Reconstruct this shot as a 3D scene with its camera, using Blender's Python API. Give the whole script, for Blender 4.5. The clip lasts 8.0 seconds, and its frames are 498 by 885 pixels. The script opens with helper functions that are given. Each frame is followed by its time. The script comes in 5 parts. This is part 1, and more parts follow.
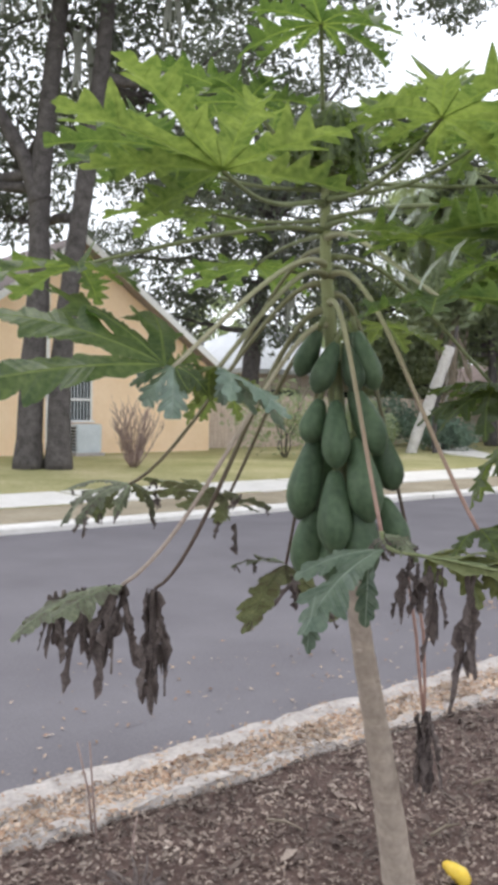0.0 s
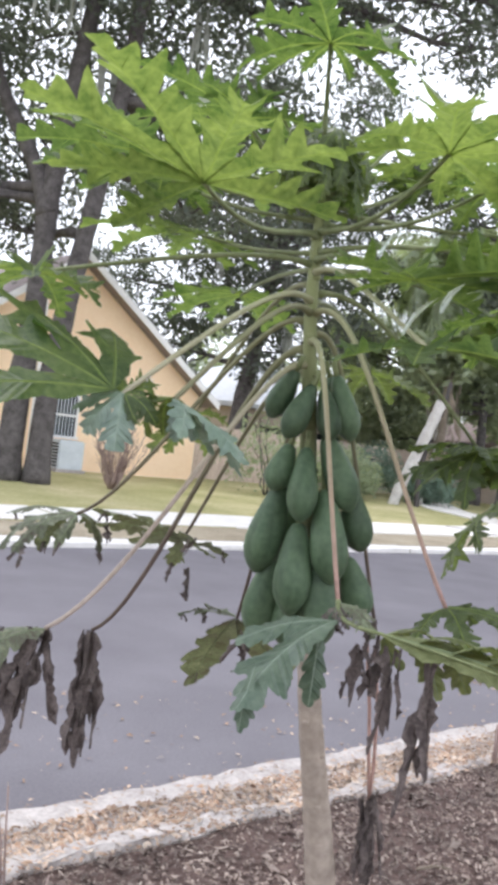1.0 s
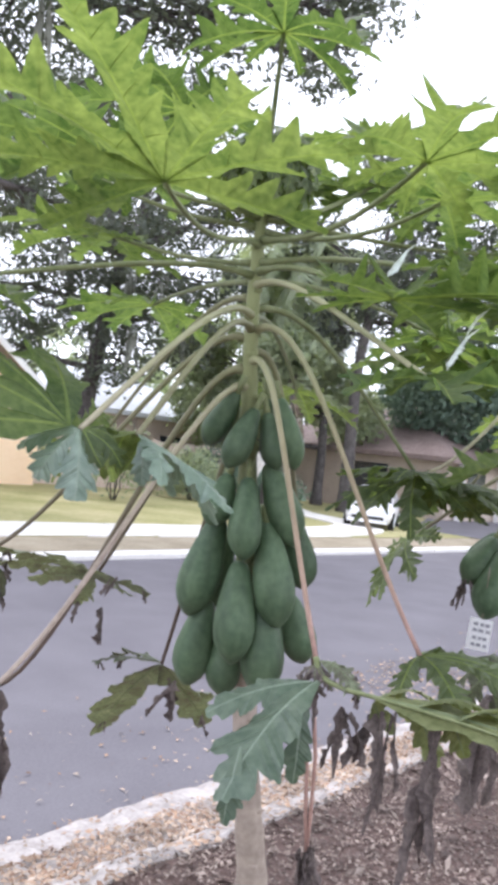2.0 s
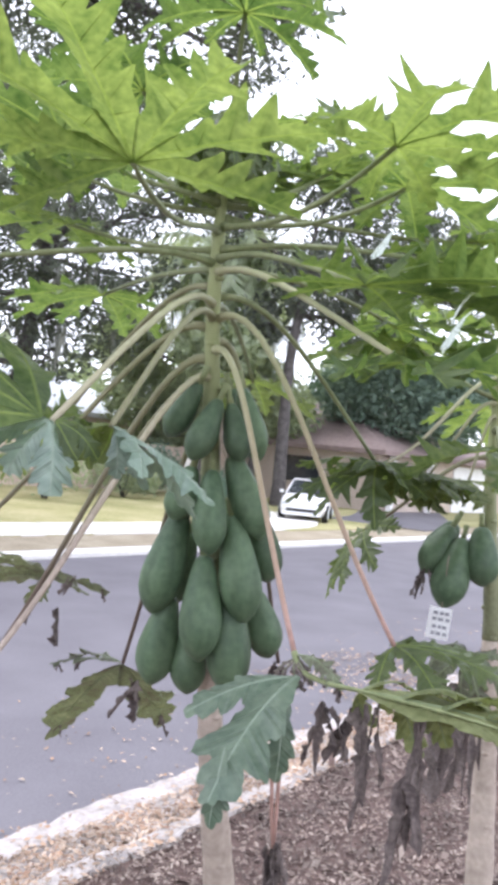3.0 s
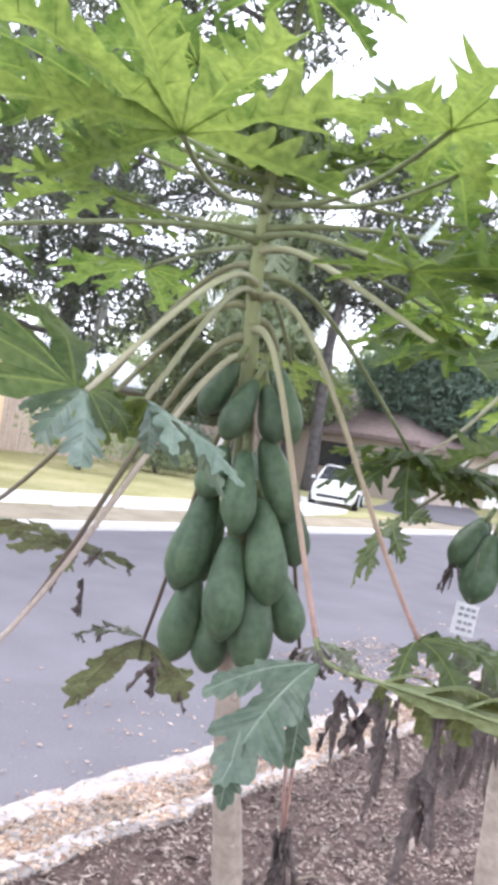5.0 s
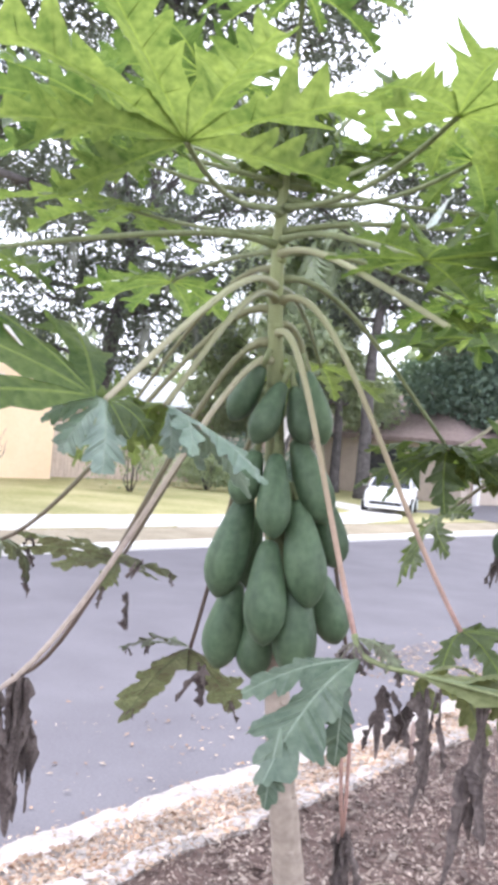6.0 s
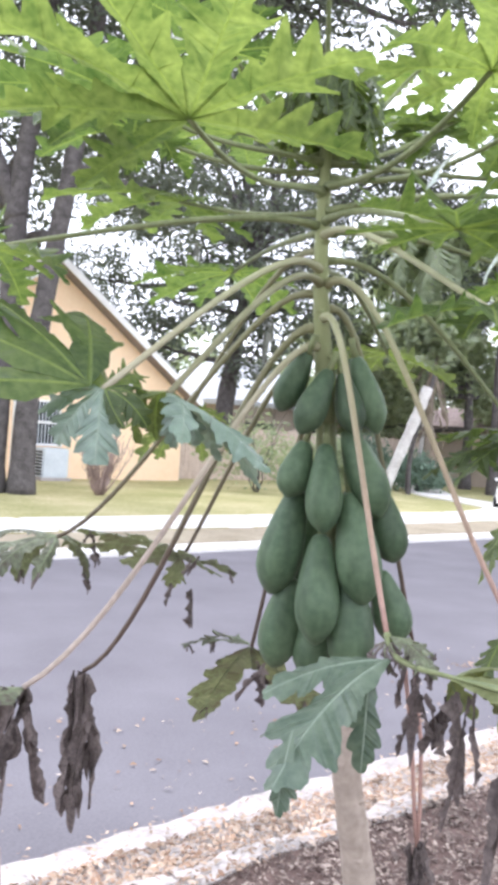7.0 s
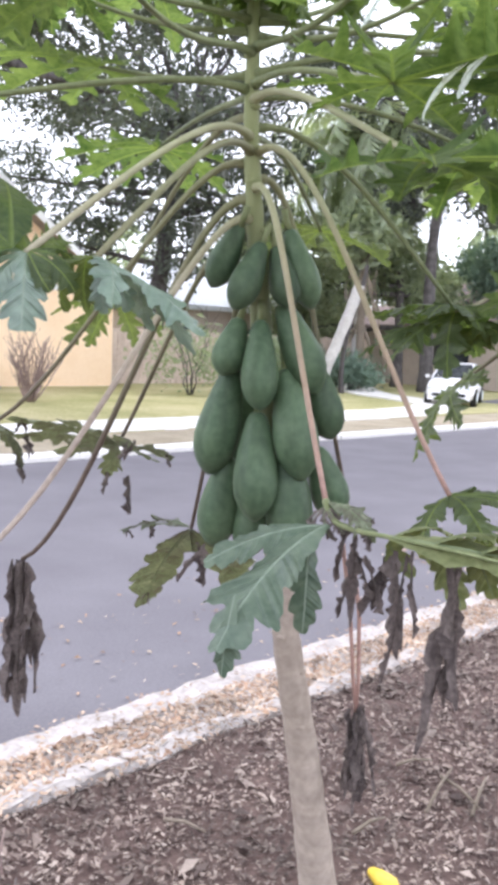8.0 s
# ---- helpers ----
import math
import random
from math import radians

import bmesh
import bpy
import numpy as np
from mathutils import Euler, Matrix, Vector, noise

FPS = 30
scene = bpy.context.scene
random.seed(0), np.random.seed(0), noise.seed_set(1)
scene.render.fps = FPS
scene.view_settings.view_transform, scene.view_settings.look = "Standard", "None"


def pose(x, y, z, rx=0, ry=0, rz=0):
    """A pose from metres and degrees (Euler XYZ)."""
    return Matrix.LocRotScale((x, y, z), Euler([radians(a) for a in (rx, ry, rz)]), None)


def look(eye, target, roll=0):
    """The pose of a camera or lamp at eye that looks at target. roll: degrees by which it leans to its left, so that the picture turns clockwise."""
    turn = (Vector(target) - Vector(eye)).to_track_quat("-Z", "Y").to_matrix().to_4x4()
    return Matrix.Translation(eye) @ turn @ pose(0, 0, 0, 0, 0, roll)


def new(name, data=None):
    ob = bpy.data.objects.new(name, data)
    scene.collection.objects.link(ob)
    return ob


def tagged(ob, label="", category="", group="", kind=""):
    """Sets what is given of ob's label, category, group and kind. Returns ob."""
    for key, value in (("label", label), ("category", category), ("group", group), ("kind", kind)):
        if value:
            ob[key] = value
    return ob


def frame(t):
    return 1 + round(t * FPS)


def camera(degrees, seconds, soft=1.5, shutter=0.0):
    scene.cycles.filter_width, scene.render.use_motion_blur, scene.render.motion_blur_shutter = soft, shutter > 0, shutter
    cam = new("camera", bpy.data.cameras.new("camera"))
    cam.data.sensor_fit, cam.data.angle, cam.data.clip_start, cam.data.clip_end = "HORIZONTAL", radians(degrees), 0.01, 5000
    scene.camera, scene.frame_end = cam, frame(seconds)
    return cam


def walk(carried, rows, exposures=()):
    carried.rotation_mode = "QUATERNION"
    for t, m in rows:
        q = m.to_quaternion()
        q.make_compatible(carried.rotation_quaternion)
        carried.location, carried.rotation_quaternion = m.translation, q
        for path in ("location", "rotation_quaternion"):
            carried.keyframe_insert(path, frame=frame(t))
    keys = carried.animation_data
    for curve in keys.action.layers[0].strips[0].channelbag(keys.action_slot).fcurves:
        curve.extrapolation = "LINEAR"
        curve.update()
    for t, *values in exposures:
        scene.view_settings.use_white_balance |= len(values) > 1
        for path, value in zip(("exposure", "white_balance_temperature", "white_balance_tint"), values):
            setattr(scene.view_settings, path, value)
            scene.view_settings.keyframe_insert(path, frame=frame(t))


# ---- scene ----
cam = camera(31.6, 8.0, soft=5.0)
PATH = [
    (0, (0.298, -0.038, 1.614), (0.068, 1.946, 1.516), 1.0),
    (0.5, (0.326, 0.071, 1.634), (0.04, 2.05, 1.633), 4.4),
    (1, (0.335, 0.163, 1.631), (0.13, 2.152, 1.612), 7.1),
    (1.2, (0.295, 0.229, 1.63), (0.186, 2.226, 1.62), 8.5),
    (1.5, (0.217, 0.286, 1.637), (0.258, 2.285, 1.655), 7.9),
    (2, (0.089, 0.375, 1.668), (0.246, 2.368, 1.694), 6.6),
    (2.2, (0.071, 0.402, 1.652), (0.278, 2.391, 1.668), 6.7),
    (3.3, (0.016, 0.437, 1.653), (0.337, 2.41, 1.695), 5.4),
    (3.5, (0.021, 0.446, 1.655), (0.304, 2.425, 1.706), 5.2),
    (4, (0.035, 0.442, 1.664), (0.316, 2.42, 1.756), 5.9),
    (4.5, (0.016, 0.438, 1.646), (0.269, 2.421, 1.7), 8.9),
    (4.7, (0.02, 0.446, 1.655), (0.268, 2.431, 1.667), 9.2),
    (5.8, (0.051, 0.441, 1.634), (0.212, 2.434, 1.589), 6.5),
    (6, (0.07, 0.438, 1.634), (0.196, 2.434, 1.634), 5.3),
    (6.5, (0.171, 0.455, 1.624), (0.197, 2.455, 1.671), 3.4),
    (7, (0.252, 0.505, 1.63), (0.081, 2.497, 1.606), 3.8),
    (7.2, (0.271, 0.5, 1.618), (0.044, 2.487, 1.571), 3.0),
    (7.5, (0.264, 0.471, 1.607), (0.142, 2.467, 1.573), 2.0),
    (7.8, (0.254, 0.495, 1.591), (0.23, 2.487, 1.413), 2.5),
    (8, (0.251, 0.528, 1.575), (0.241, 2.515, 1.342), 2.5),
]
walk(cam, [(t, look(eye, target, roll)) for t, eye, target, roll in PATH],
    exposures=[(0, 0.14, 6400, 11), (0.5, 0.38, 6350, 11), (1.5, 0.53, 6080, 16), (2.2, 0.73, 6050, 16), (3.5, 0.87, 6030, 17), (4.5, 0.92, 6030, 17), (5.8, 1.07, 6030, 17), (6.5, 1.11, 6040, 17), (7.0, 1.01, 6050, 16), (7.5, 0.89, 6080, 16), (8.0, 0.83, 6080, 16)])

# ==== world ====
world = bpy.data.worlds.new("overcast_sky")
scene.world = world
world.use_nodes = True
wt = world.node_tree
sky = wt.nodes.new("ShaderNodeTexSky")
sky.sky_type, sky.sun_disc = "NISHITA", False
sky.sun_elevation, sky.sun_rotation = radians(55), radians(20)
cloud = wt.nodes.new("ShaderNodeMix")
cloud.data_type = "RGBA"
cloud.inputs["Factor"].default_value = 0.9
cloud.inputs["B"].default_value = (9.4, 9.6, 10.0, 1)
wt.links.new(sky.outputs["Color"], cloud.inputs["A"])
wt.links.new(cloud.outputs["Result"], wt.nodes["Background"].inputs["Color"])
wt.nodes["Background"].inputs["Strength"].default_value = 0.15
sun = new("sun", bpy.data.lights.new("sun", "SUN"))
sun.data.energy, sun.data.angle, sun.data.color = 1.0, radians(25), (1, 0.96, 0.9)
sun.matrix_world = look((0, 0, 20), (4, -10, 0))


# ==== materials ====
def mat(name, c1, c2, scale=8, rough=0.8, bump=0.3, c3=None, fine=6.0, spec=0.3, through_light=0.0, metal=0.0, vary=0.0):
    m = bpy.data.materials.new(name)
    m.use_nodes = True
    t = m.node_tree
    b = t.nodes["Principled BSDF"]
    co = t.nodes.new("ShaderNodeTexCoord")
    n1 = t.nodes.new("ShaderNodeTexNoise")
    n1.inputs["Scale"].default_value, n1.inputs["Detail"].default_value = scale, 6
    n2 = t.nodes.new("ShaderNodeTexNoise")
    n2.inputs["Scale"].default_value, n2.inputs["Detail"].default_value = scale * fine, 4
    r = t.nodes.new("ShaderNodeValToRGB")
    r.color_ramp.elements[0].position, r.color_ramp.elements[1].position = 0.36, 0.66
    r.color_ramp.elements[0].color, r.color_ramp.elements[1].color = (*c1, 1), (*c2, 1)
    add = t.nodes.new("ShaderNodeMath")
    add.operation = "MULTIPLY_ADD"
    add.inputs[1].default_value, add.inputs[2].default_value = 0.45, 0.27
    info = t.nodes.new("ShaderNodeObjectInfo")
    sh = t.nodes.new("ShaderNodeVectorMath")
    sh.operation = "ADD"
    sc = t.nodes.new("ShaderNodeVectorMath")
    sc.operation = "SCALE"
    sc.inputs[0].default_value = (17, 9, 5)
    L = t.links.new
    L(info.outputs["Random"], sc.inputs["Scale"])
    L(co.outputs["Object"], sh.inputs[0])
    L(sc.outputs[0], sh.inputs[1])
    L(sh.outputs[0], n1.inputs["Vector"])
    L(sh.outputs[0], n2.inputs["Vector"])
    L(n2.outputs["Fac"], add.inputs[0])
    mixf = t.nodes.new("ShaderNodeMath")
    mixf.operation = "ADD"
    half = t.nodes.new("ShaderNodeMath")
    half.operation = "MULTIPLY"
    half.inputs[1].default_value = 0.5
    L(n1.outputs["Fac"], half.inputs[0])
    L(half.outputs[0], mixf.inputs[0])
    L(add.outputs[0], mixf.inputs[1])
    off = t.nodes.new("ShaderNodeMath")
    off.operation = "SUBTRACT"
    off.inputs[1].default_value = 0.245
    L(mixf.outputs[0], off.inputs[0])
    L(off.outputs[0], r.inputs["Fac"])
    if c3:
        e = r.color_ramp.elements.new(0.52)
        e.color = (*c3, 1)
    col = r.outputs["Color"]
    if vary:
        hue, span, tilt = (t.nodes.new(n) for n in ("ShaderNodeHueSaturation", "ShaderNodeMapRange", "ShaderNodeMapRange"))
        span.inputs["To Min"].default_value, span.inputs["To Max"].default_value = 1 - vary, 1 + vary
        tilt.inputs["From Min"].default_value, tilt.inputs["From Max"].default_value = 1, 0
        tilt.inputs["To Min"].default_value, tilt.inputs["To Max"].default_value = 0.5 - 0.05 * vary, 0.5 + 0.07 * vary
        L(info.outputs["Random"], span.inputs["Value"])
        L(info.outputs["Random"], tilt.inputs["Value"])
        L(span.outputs["Result"], hue.inputs["Value"])
        L(tilt.outputs["Result"], hue.inputs["Hue"])
        L(col, hue.inputs["Color"])
        col = hue.outputs["Color"]
    L(col, b.inputs["Base Color"])
    b.inputs["Roughness"].default_value = rough
    b.inputs["Specular IOR Level"].default_value = spec
    b.inputs["Metallic"].default_value = metal
    bp = t.nodes.new("ShaderNodeBump")
    bp.inputs["Strength"].default_value, bp.inputs["Distance"].default_value = bump, 0.01
    L(mixf.outputs[0], bp.inputs["Height"])
    L(bp.outputs["Normal"], b.inputs["Normal"])
    if through_light:
        tr = t.nodes.new("ShaderNodeBsdfTranslucent")
        mx = t.nodes.new("ShaderNodeMixShader")
        mx.inputs[0].default_value = through_light
        gain = t.nodes.new("ShaderNodeMix")
        gain.data_type, gain.blend_type = "RGBA", "MULTIPLY"
        gain.inputs["Factor"].default_value = 1
        gain.inputs["B"].default_value = (1.62, 1.66, 0.92, 1)
        L(col, gain.inputs["A"])
        L(gain.outputs["Result"], tr.inputs["Color"])
        L(b.outputs[0], mx.inputs[1])
        L(tr.outputs[0], mx.inputs[2])
        L(mx.outputs[0], t.nodes["Material Output"].inputs["Surface"])
    return m


def two_tone(name, low, high, z0, z1):
    m = mat(name, tuple(c * 0.8 for c in low), tuple(min(1, c * 1.25) for c in low), 14, 0.5, 0.1)
    t = m.node_tree
    b = t.nodes["Principled BSDF"]
    src = b.inputs["Base Color"].links[0].from_socket
    co, sep, rng_, mx = (t.nodes.new(n) for n in ("ShaderNodeTexCoord", "ShaderNodeSeparateXYZ", "ShaderNodeMapRange", "ShaderNodeMix"))
    rng_.inputs["From Min"].default_value, rng_.inputs["From Max"].default_value = z0, z1
    mx.data_type = "RGBA"
    mx.inputs["B"].default_value = (*high, 1)
    t.links.new(co.outputs["Object"], sep.inputs[0])
    t.links.new(sep.outputs["Z"], rng_.inputs["Value"])
    t.links.new(rng_.outputs["Result"], mx.inputs["Factor"])
    t.links.new(src, mx.inputs["A"])
    t.links.new(mx.outputs["Result"], b.inputs["Base Color"])
    return m


M_ASPHALT = mat("asphalt", (0.124, 0.116, 0.129), (0.178, 0.169, 0.184), 1.2, 0.85, 0.25, fine=60)
M_CONCRETE = mat("concrete", (0.3, 0.27, 0.255), (0.55, 0.51, 0.485), 7, 0.9, 0.3)
M_WALK = mat("sidewalk_concrete", (0.62, 0.6, 0.56), (0.75, 0.73, 0.7), 2, 0.9, 0.2)
M_SOIL = mat("garden_soil", (0.062, 0.04, 0.036), (0.16, 0.11, 0.095), 9, 0.95, 0.8)
M_LAWN = mat("lawn_grass", (0.22, 0.225, 0.08), (0.5, 0.42, 0.27), 0.6, 0.95, 0.5, c3=(0.345, 0.325, 0.155), fine=30)
M_VERGE = mat("dry_verge", (0.24, 0.2, 0.14), (0.4, 0.35, 0.26), 1.5, 0.95, 0.5, fine=20)
M_STUCCO = mat("peach_stucco", (0.86, 0.64, 0.42), (0.92, 0.71, 0.5), 2, 0.9, 0.2)
M_WHITE = mat("white_paint", (0.74, 0.74, 0.73), (0.82, 0.82, 0.81), 3, 0.6, 0.1)
M_BARK = mat("oak_bark", (0.045, 0.04, 0.039), (0.15, 0.137, 0.134), 6, 0.95, 1.0)
M_STEM = mat("papaya_trunk", (0.35, 0.29, 0.238), (0.53, 0.45, 0.378), 10, 0.85, 0.4)
M_FRUIT = mat("papaya_fruit", (0.052, 0.092, 0.05), (0.112, 0.168, 0.094), 9, 0.5, 0.08, spec=0.35)
ft = M_FRUIT.node_tree
fb = ft.nodes["Principled BSDF"]
f_info, f_range, f_hue, f_co, f_map, f_streak, f_mix = (ft.nodes.new(n) for n in ("ShaderNodeObjectInfo", "ShaderNodeMapRange", "ShaderNodeHueSaturation", "ShaderNodeTexCoord", "ShaderNodeMapping", "ShaderNodeTexNoise", "ShaderNodeMix"))
f_range.inputs["To Min"].default_value, f_range.inputs["To Max"].default_value = 0.78, 1.22
f_map.inputs["Scale"].default_value = (34, 34, 5)
f_streak.inputs["Scale"].default_value, f_streak.inputs["Detail"].default_value = 1.0, 5
f_mix.data_type, f_mix.blend_type = "RGBA", "SOFT_LIGHT"
f_mix.inputs["Factor"].default_value = 0.55
ft.links.new(f_info.outputs["Random"], f_range.inputs["Value"])
ft.links.new(f_range.outputs["Result"], f_hue.inputs["Value"])
ft.links.new(fb.inputs["Base Color"].links[0].from_socket, f_mix.inputs["A"])
ft.links.new(f_co.outputs["Object"], f_map.inputs["Vector"])
ft.links.new(f_map.outputs["Vector"], f_streak.inputs["Vector"])
ft.links.new(f_streak.outputs["Fac"], f_mix.inputs["B"])
ft.links.new(f_mix.outputs["Result"], f_hue.inputs["Color"])
ft.links.new(f_hue.outputs["Color"], fb.inputs["Base Color"])
M_ROOF = mat("roof_shingle", (0.24, 0.2, 0.2), (0.33, 0.28, 0.28), 6, 0.9, 0.4)

rt = M_STEM.node_tree
wave, wco, wmix = (rt.nodes.new(n) for n in ("ShaderNodeTexWave", "ShaderNodeTexCoord", "ShaderNodeMix"))
wave.bands_direction = "Z"
wave.inputs["Scale"].default_value, wave.inputs["Distortion"].default_value, wave.inputs["Detail"].default_value = 5.0, 8.0, 4.0
wmix.data_type, wmix.blend_type = "RGBA", "MULTIPLY"
wmix.inputs["Factor"].default_value = 0.1
rb = rt.nodes["Principled BSDF"]
rt.links.new(rb.inputs["Base Color"].links[0].from_socket, wmix.inputs["A"])
rt.links.new(wco.outputs["Object"], wave.inputs["Vector"])
rt.links.new(wave.outputs["Color"], wmix.inputs["B"])
rt.links.new(wmix.outputs["Result"], rb.inputs["Base Color"])

ROAD = pose(0, 0, 0, 0, 0, 45)


def part(name, bm, material, parent=None, label="", smooth=True):
    me = bpy.data.meshes.new(name)
    bm.to_mesh(me)
    bm.free()
    if smooth:
        for p in me.polygons:
            p.use_smooth = True
    me.materials.append(material)
    ob = new(name, me)
    if parent:
        ob.parent = parent
    if label:
        ob["label"] = label
    return ob


def box(bm, x0, x1, y0, y1, z0, z1):
    r = bmesh.ops.create_cube(bm, size=1, matrix=Matrix.LocRotScale(((x0 + x1) / 2, (y0 + y1) / 2, (z0 + z1) / 2), None, (x1 - x0, y1 - y0, z1 - z0)))
    return r["verts"]


def tube(bm, pts, radii, n=8):
    pts = [Vector(p) for p in pts]
    rings = []
    ref = None
    for i, p in enumerate(pts):
        d = (pts[min(i + 1, len(pts) - 1)] - pts[max(i - 1, 0)]).normalized()
        if ref is None:
            ref = d.orthogonal().normalized()
        ref = (ref - d * ref.dot(d)).normalized()
        o = d.cross(ref)
        r = radii[i]
        rings.append([bm.verts.new(p + r * (math.cos(a) * ref + math.sin(a) * o)) for a in (2 * math.pi * k / n for k in range(n))])
    for a, b in zip(rings, rings[1:]):
        for k in range(n):
            bm.faces.new((a[k], a[(k + 1) % n], b[(k + 1) % n], b[k]))
    bm.faces.new(rings[0][::-1])
    bm.faces.new(rings[-1])
    return rings


def slab(name, u0, u1, v0, v1, z0, z1, material, label):
    bm = bmesh.new()
    box(bm, u0, u1, v0, v1, z0, z1)
    ob = part(name, bm, material, smooth=False)
    ob.matrix_world = ROAD
    return tagged(ob, label, name.split("_")[0], kind="structure")


M_LEAF = mat("papaya_leaf", (0.057, 0.099, 0.033), (0.182, 0.236, 0.092), 12, 0.4, 0.25, through_light=0.55, spec=0.45, vary=0.25)
M_LEAF_MID = mat("papaya_leaf_ageing", (0.075, 0.105, 0.042), (0.16, 0.2, 0.085), 11, 0.45, 0.3, through_light=0.35, spec=0.4, vary=0.25)
M_LEAF_OLIVE = mat("papaya_leaf_olive", (0.13, 0.15, 0.06), (0.3, 0.33, 0.17), 13, 0.45, 0.3, through_light=0.3, spec=0.4)
# silver-blue bloom, with the sky's sheen also mixed into the base colour
M_LEAF_BLUE = mat("papaya_leaf_bloom_sheen", (0.12, 0.18, 0.142), (0.25, 0.33, 0.268), 9, 0.3, 0.25, through_light=0.18, spec=0.8)
M_LEAF_GREY = mat("papaya_leaf_greyish", (0.07, 0.11, 0.078), (0.17, 0.225, 0.165), 10, 0.4, 0.3, through_light=0.2, spec=0.5)
# whitish base colour stands for the sky reflected on glossy lobes
M_LEAF_GLARE = mat("papaya_leaf_sky_glare", (0.4, 0.46, 0.44), (0.6, 0.66, 0.66), 10, 0.3, 0.15, through_light=0.15, spec=0.6)
M_VEIN_PALE = mat("pale_vein", (0.2, 0.26, 0.19), (0.3, 0.36, 0.28), 20, 0.6, 0.1)
M_VEIN_DULL = mat("dull_vein", (0.15, 0.19, 0.1), (0.24, 0.28, 0.16), 20, 0.6, 0.1)
M_LEAF_OLD = mat("papaya_leaf_wilting", (0.095, 0.08, 0.068), (0.25, 0.27, 0.195), 16, 0.5, 0.4, c3=(0.14, 0.16, 0.108), through_light=0.22, vary=0.2)
M_DEAD = mat("dead_leaf", (0.075, 0.06, 0.058), (0.23, 0.19, 0.175), 22, 0.9, 0.8)
M_VEIN = mat("leaf_vein", (0.16, 0.22, 0.07), (0.24, 0.3, 0.11), 20, 0.6, 0.1, through_light=0.5)
M_PET_GREEN = mat("petiole_green", (0.16, 0.19, 0.085), (0.27, 0.3, 0.155), 14, 0.5, 0.1)
M_STEM_GREEN = two_tone("green_stem", (0.2, 0.21, 0.12), (0.29, 0.32, 0.15), 1.3, 2.0)
M_PET_PALE = two_tone("petiole_pale", (0.4, 0.325, 0.275), (0.38, 0.38, 0.23), 1.45, 1.9)
M_PET_DARK = two_tone("petiole_dark", (0.13, 0.095, 0.075), (0.25, 0.25, 0.14), 1.3, 1.85)
M_PET_PINK = two_tone("petiole_pink", (0.4, 0.25, 0.21), (0.36, 0.36, 0.21), 1.35, 1.85)
M_YELLOW = mat("yellow_rind", (0.75, 0.5, 0.04), (0.85, 0.62, 0.1), 14, 0.4, 0.05)
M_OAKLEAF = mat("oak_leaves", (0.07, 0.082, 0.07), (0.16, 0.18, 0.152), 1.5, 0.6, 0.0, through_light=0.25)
# both far foliage colours are lightened to paint in distance haze
M_FARLEAF = mat("far_leaves_hazed", (0.2, 0.24, 0.165), (0.38, 0.43, 0.31), 0.6, 0.8, 0.0, through_light=0.35)
M_FIRLEAF = mat("dark_far_leaves_hazed", (0.11, 0.165, 0.13), (0.22, 0.3, 0.235), 0.6, 0.8, 0.0, through_light=0.15)
M_PALMLEAF = mat("palm_leaves", (0.27, 0.32, 0.22), (0.45, 0.5, 0.38), 1.0, 0.6, 0.0, through_light=0.35)
M_MOSS = mat("spanish_moss", (0.22, 0.23, 0.2), (0.36, 0.37, 0.33), 6, 0.95, 0.2)
M_TAN = mat("dead_palm_frond", (0.15, 0.125, 0.095), (0.29, 0.24, 0.19), 4, 0.9, 0.2)
M_PALEBARK = mat("pale_bark", (0.42, 0.4, 0.38), (0.72, 0.7, 0.68), 3, 0.85, 0.6)
M_TWIG = mat("shrub_twig", (0.24, 0.17, 0.15), (0.4, 0.31, 0.28), 9, 0.9, 0.2)
M_FENCE = mat("fence_wood", (0.46, 0.37, 0.3), (0.66, 0.55, 0.46), 3, 0.9, 0.3)
M_METALROOF = mat("pale_metal_roof", (0.62, 0.65, 0.69), (0.75, 0.78, 0.82), 2, 0.5, 0.1)
M_BROWNROOF = mat("brown_shingles", (0.2, 0.15, 0.14), (0.32, 0.25, 0.235), 5, 0.9, 0.4)
M_TANWALL = mat("tan_wall", (0.45, 0.38, 0.32), (0.55, 0.47, 0.4), 2, 0.9, 0.2)
M_CARPAINT = mat("white_car_paint", (0.78, 0.78, 0.79), (0.82, 0.82, 0.83), 2, 0.25, 0.0, spec=0.6)
M_GLASS = mat("dark_window_glass", (0.02, 0.025, 0.03), (0.05, 0.055, 0.06), 1, 0.08, 0.0, spec=0.7)
M_RUBBER = mat("black_rubber", (0.02, 0.02, 0.02), (0.04, 0.04, 0.04), 8, 0.8, 0.1)
M_STEEL = mat("painted_metal", (0.5, 0.55, 0.58), (0.62, 0.67, 0.7), 4, 0.5, 0.1)
M_PAPER = mat("white_card", (0.75, 0.75, 0.76), (0.82, 0.82, 0.83), 5, 0.7, 0.05)
M_INK = mat("grey_print", (0.26, 0.26, 0.29), (0.36, 0.36, 0.39), 5, 0.8, 0.0)


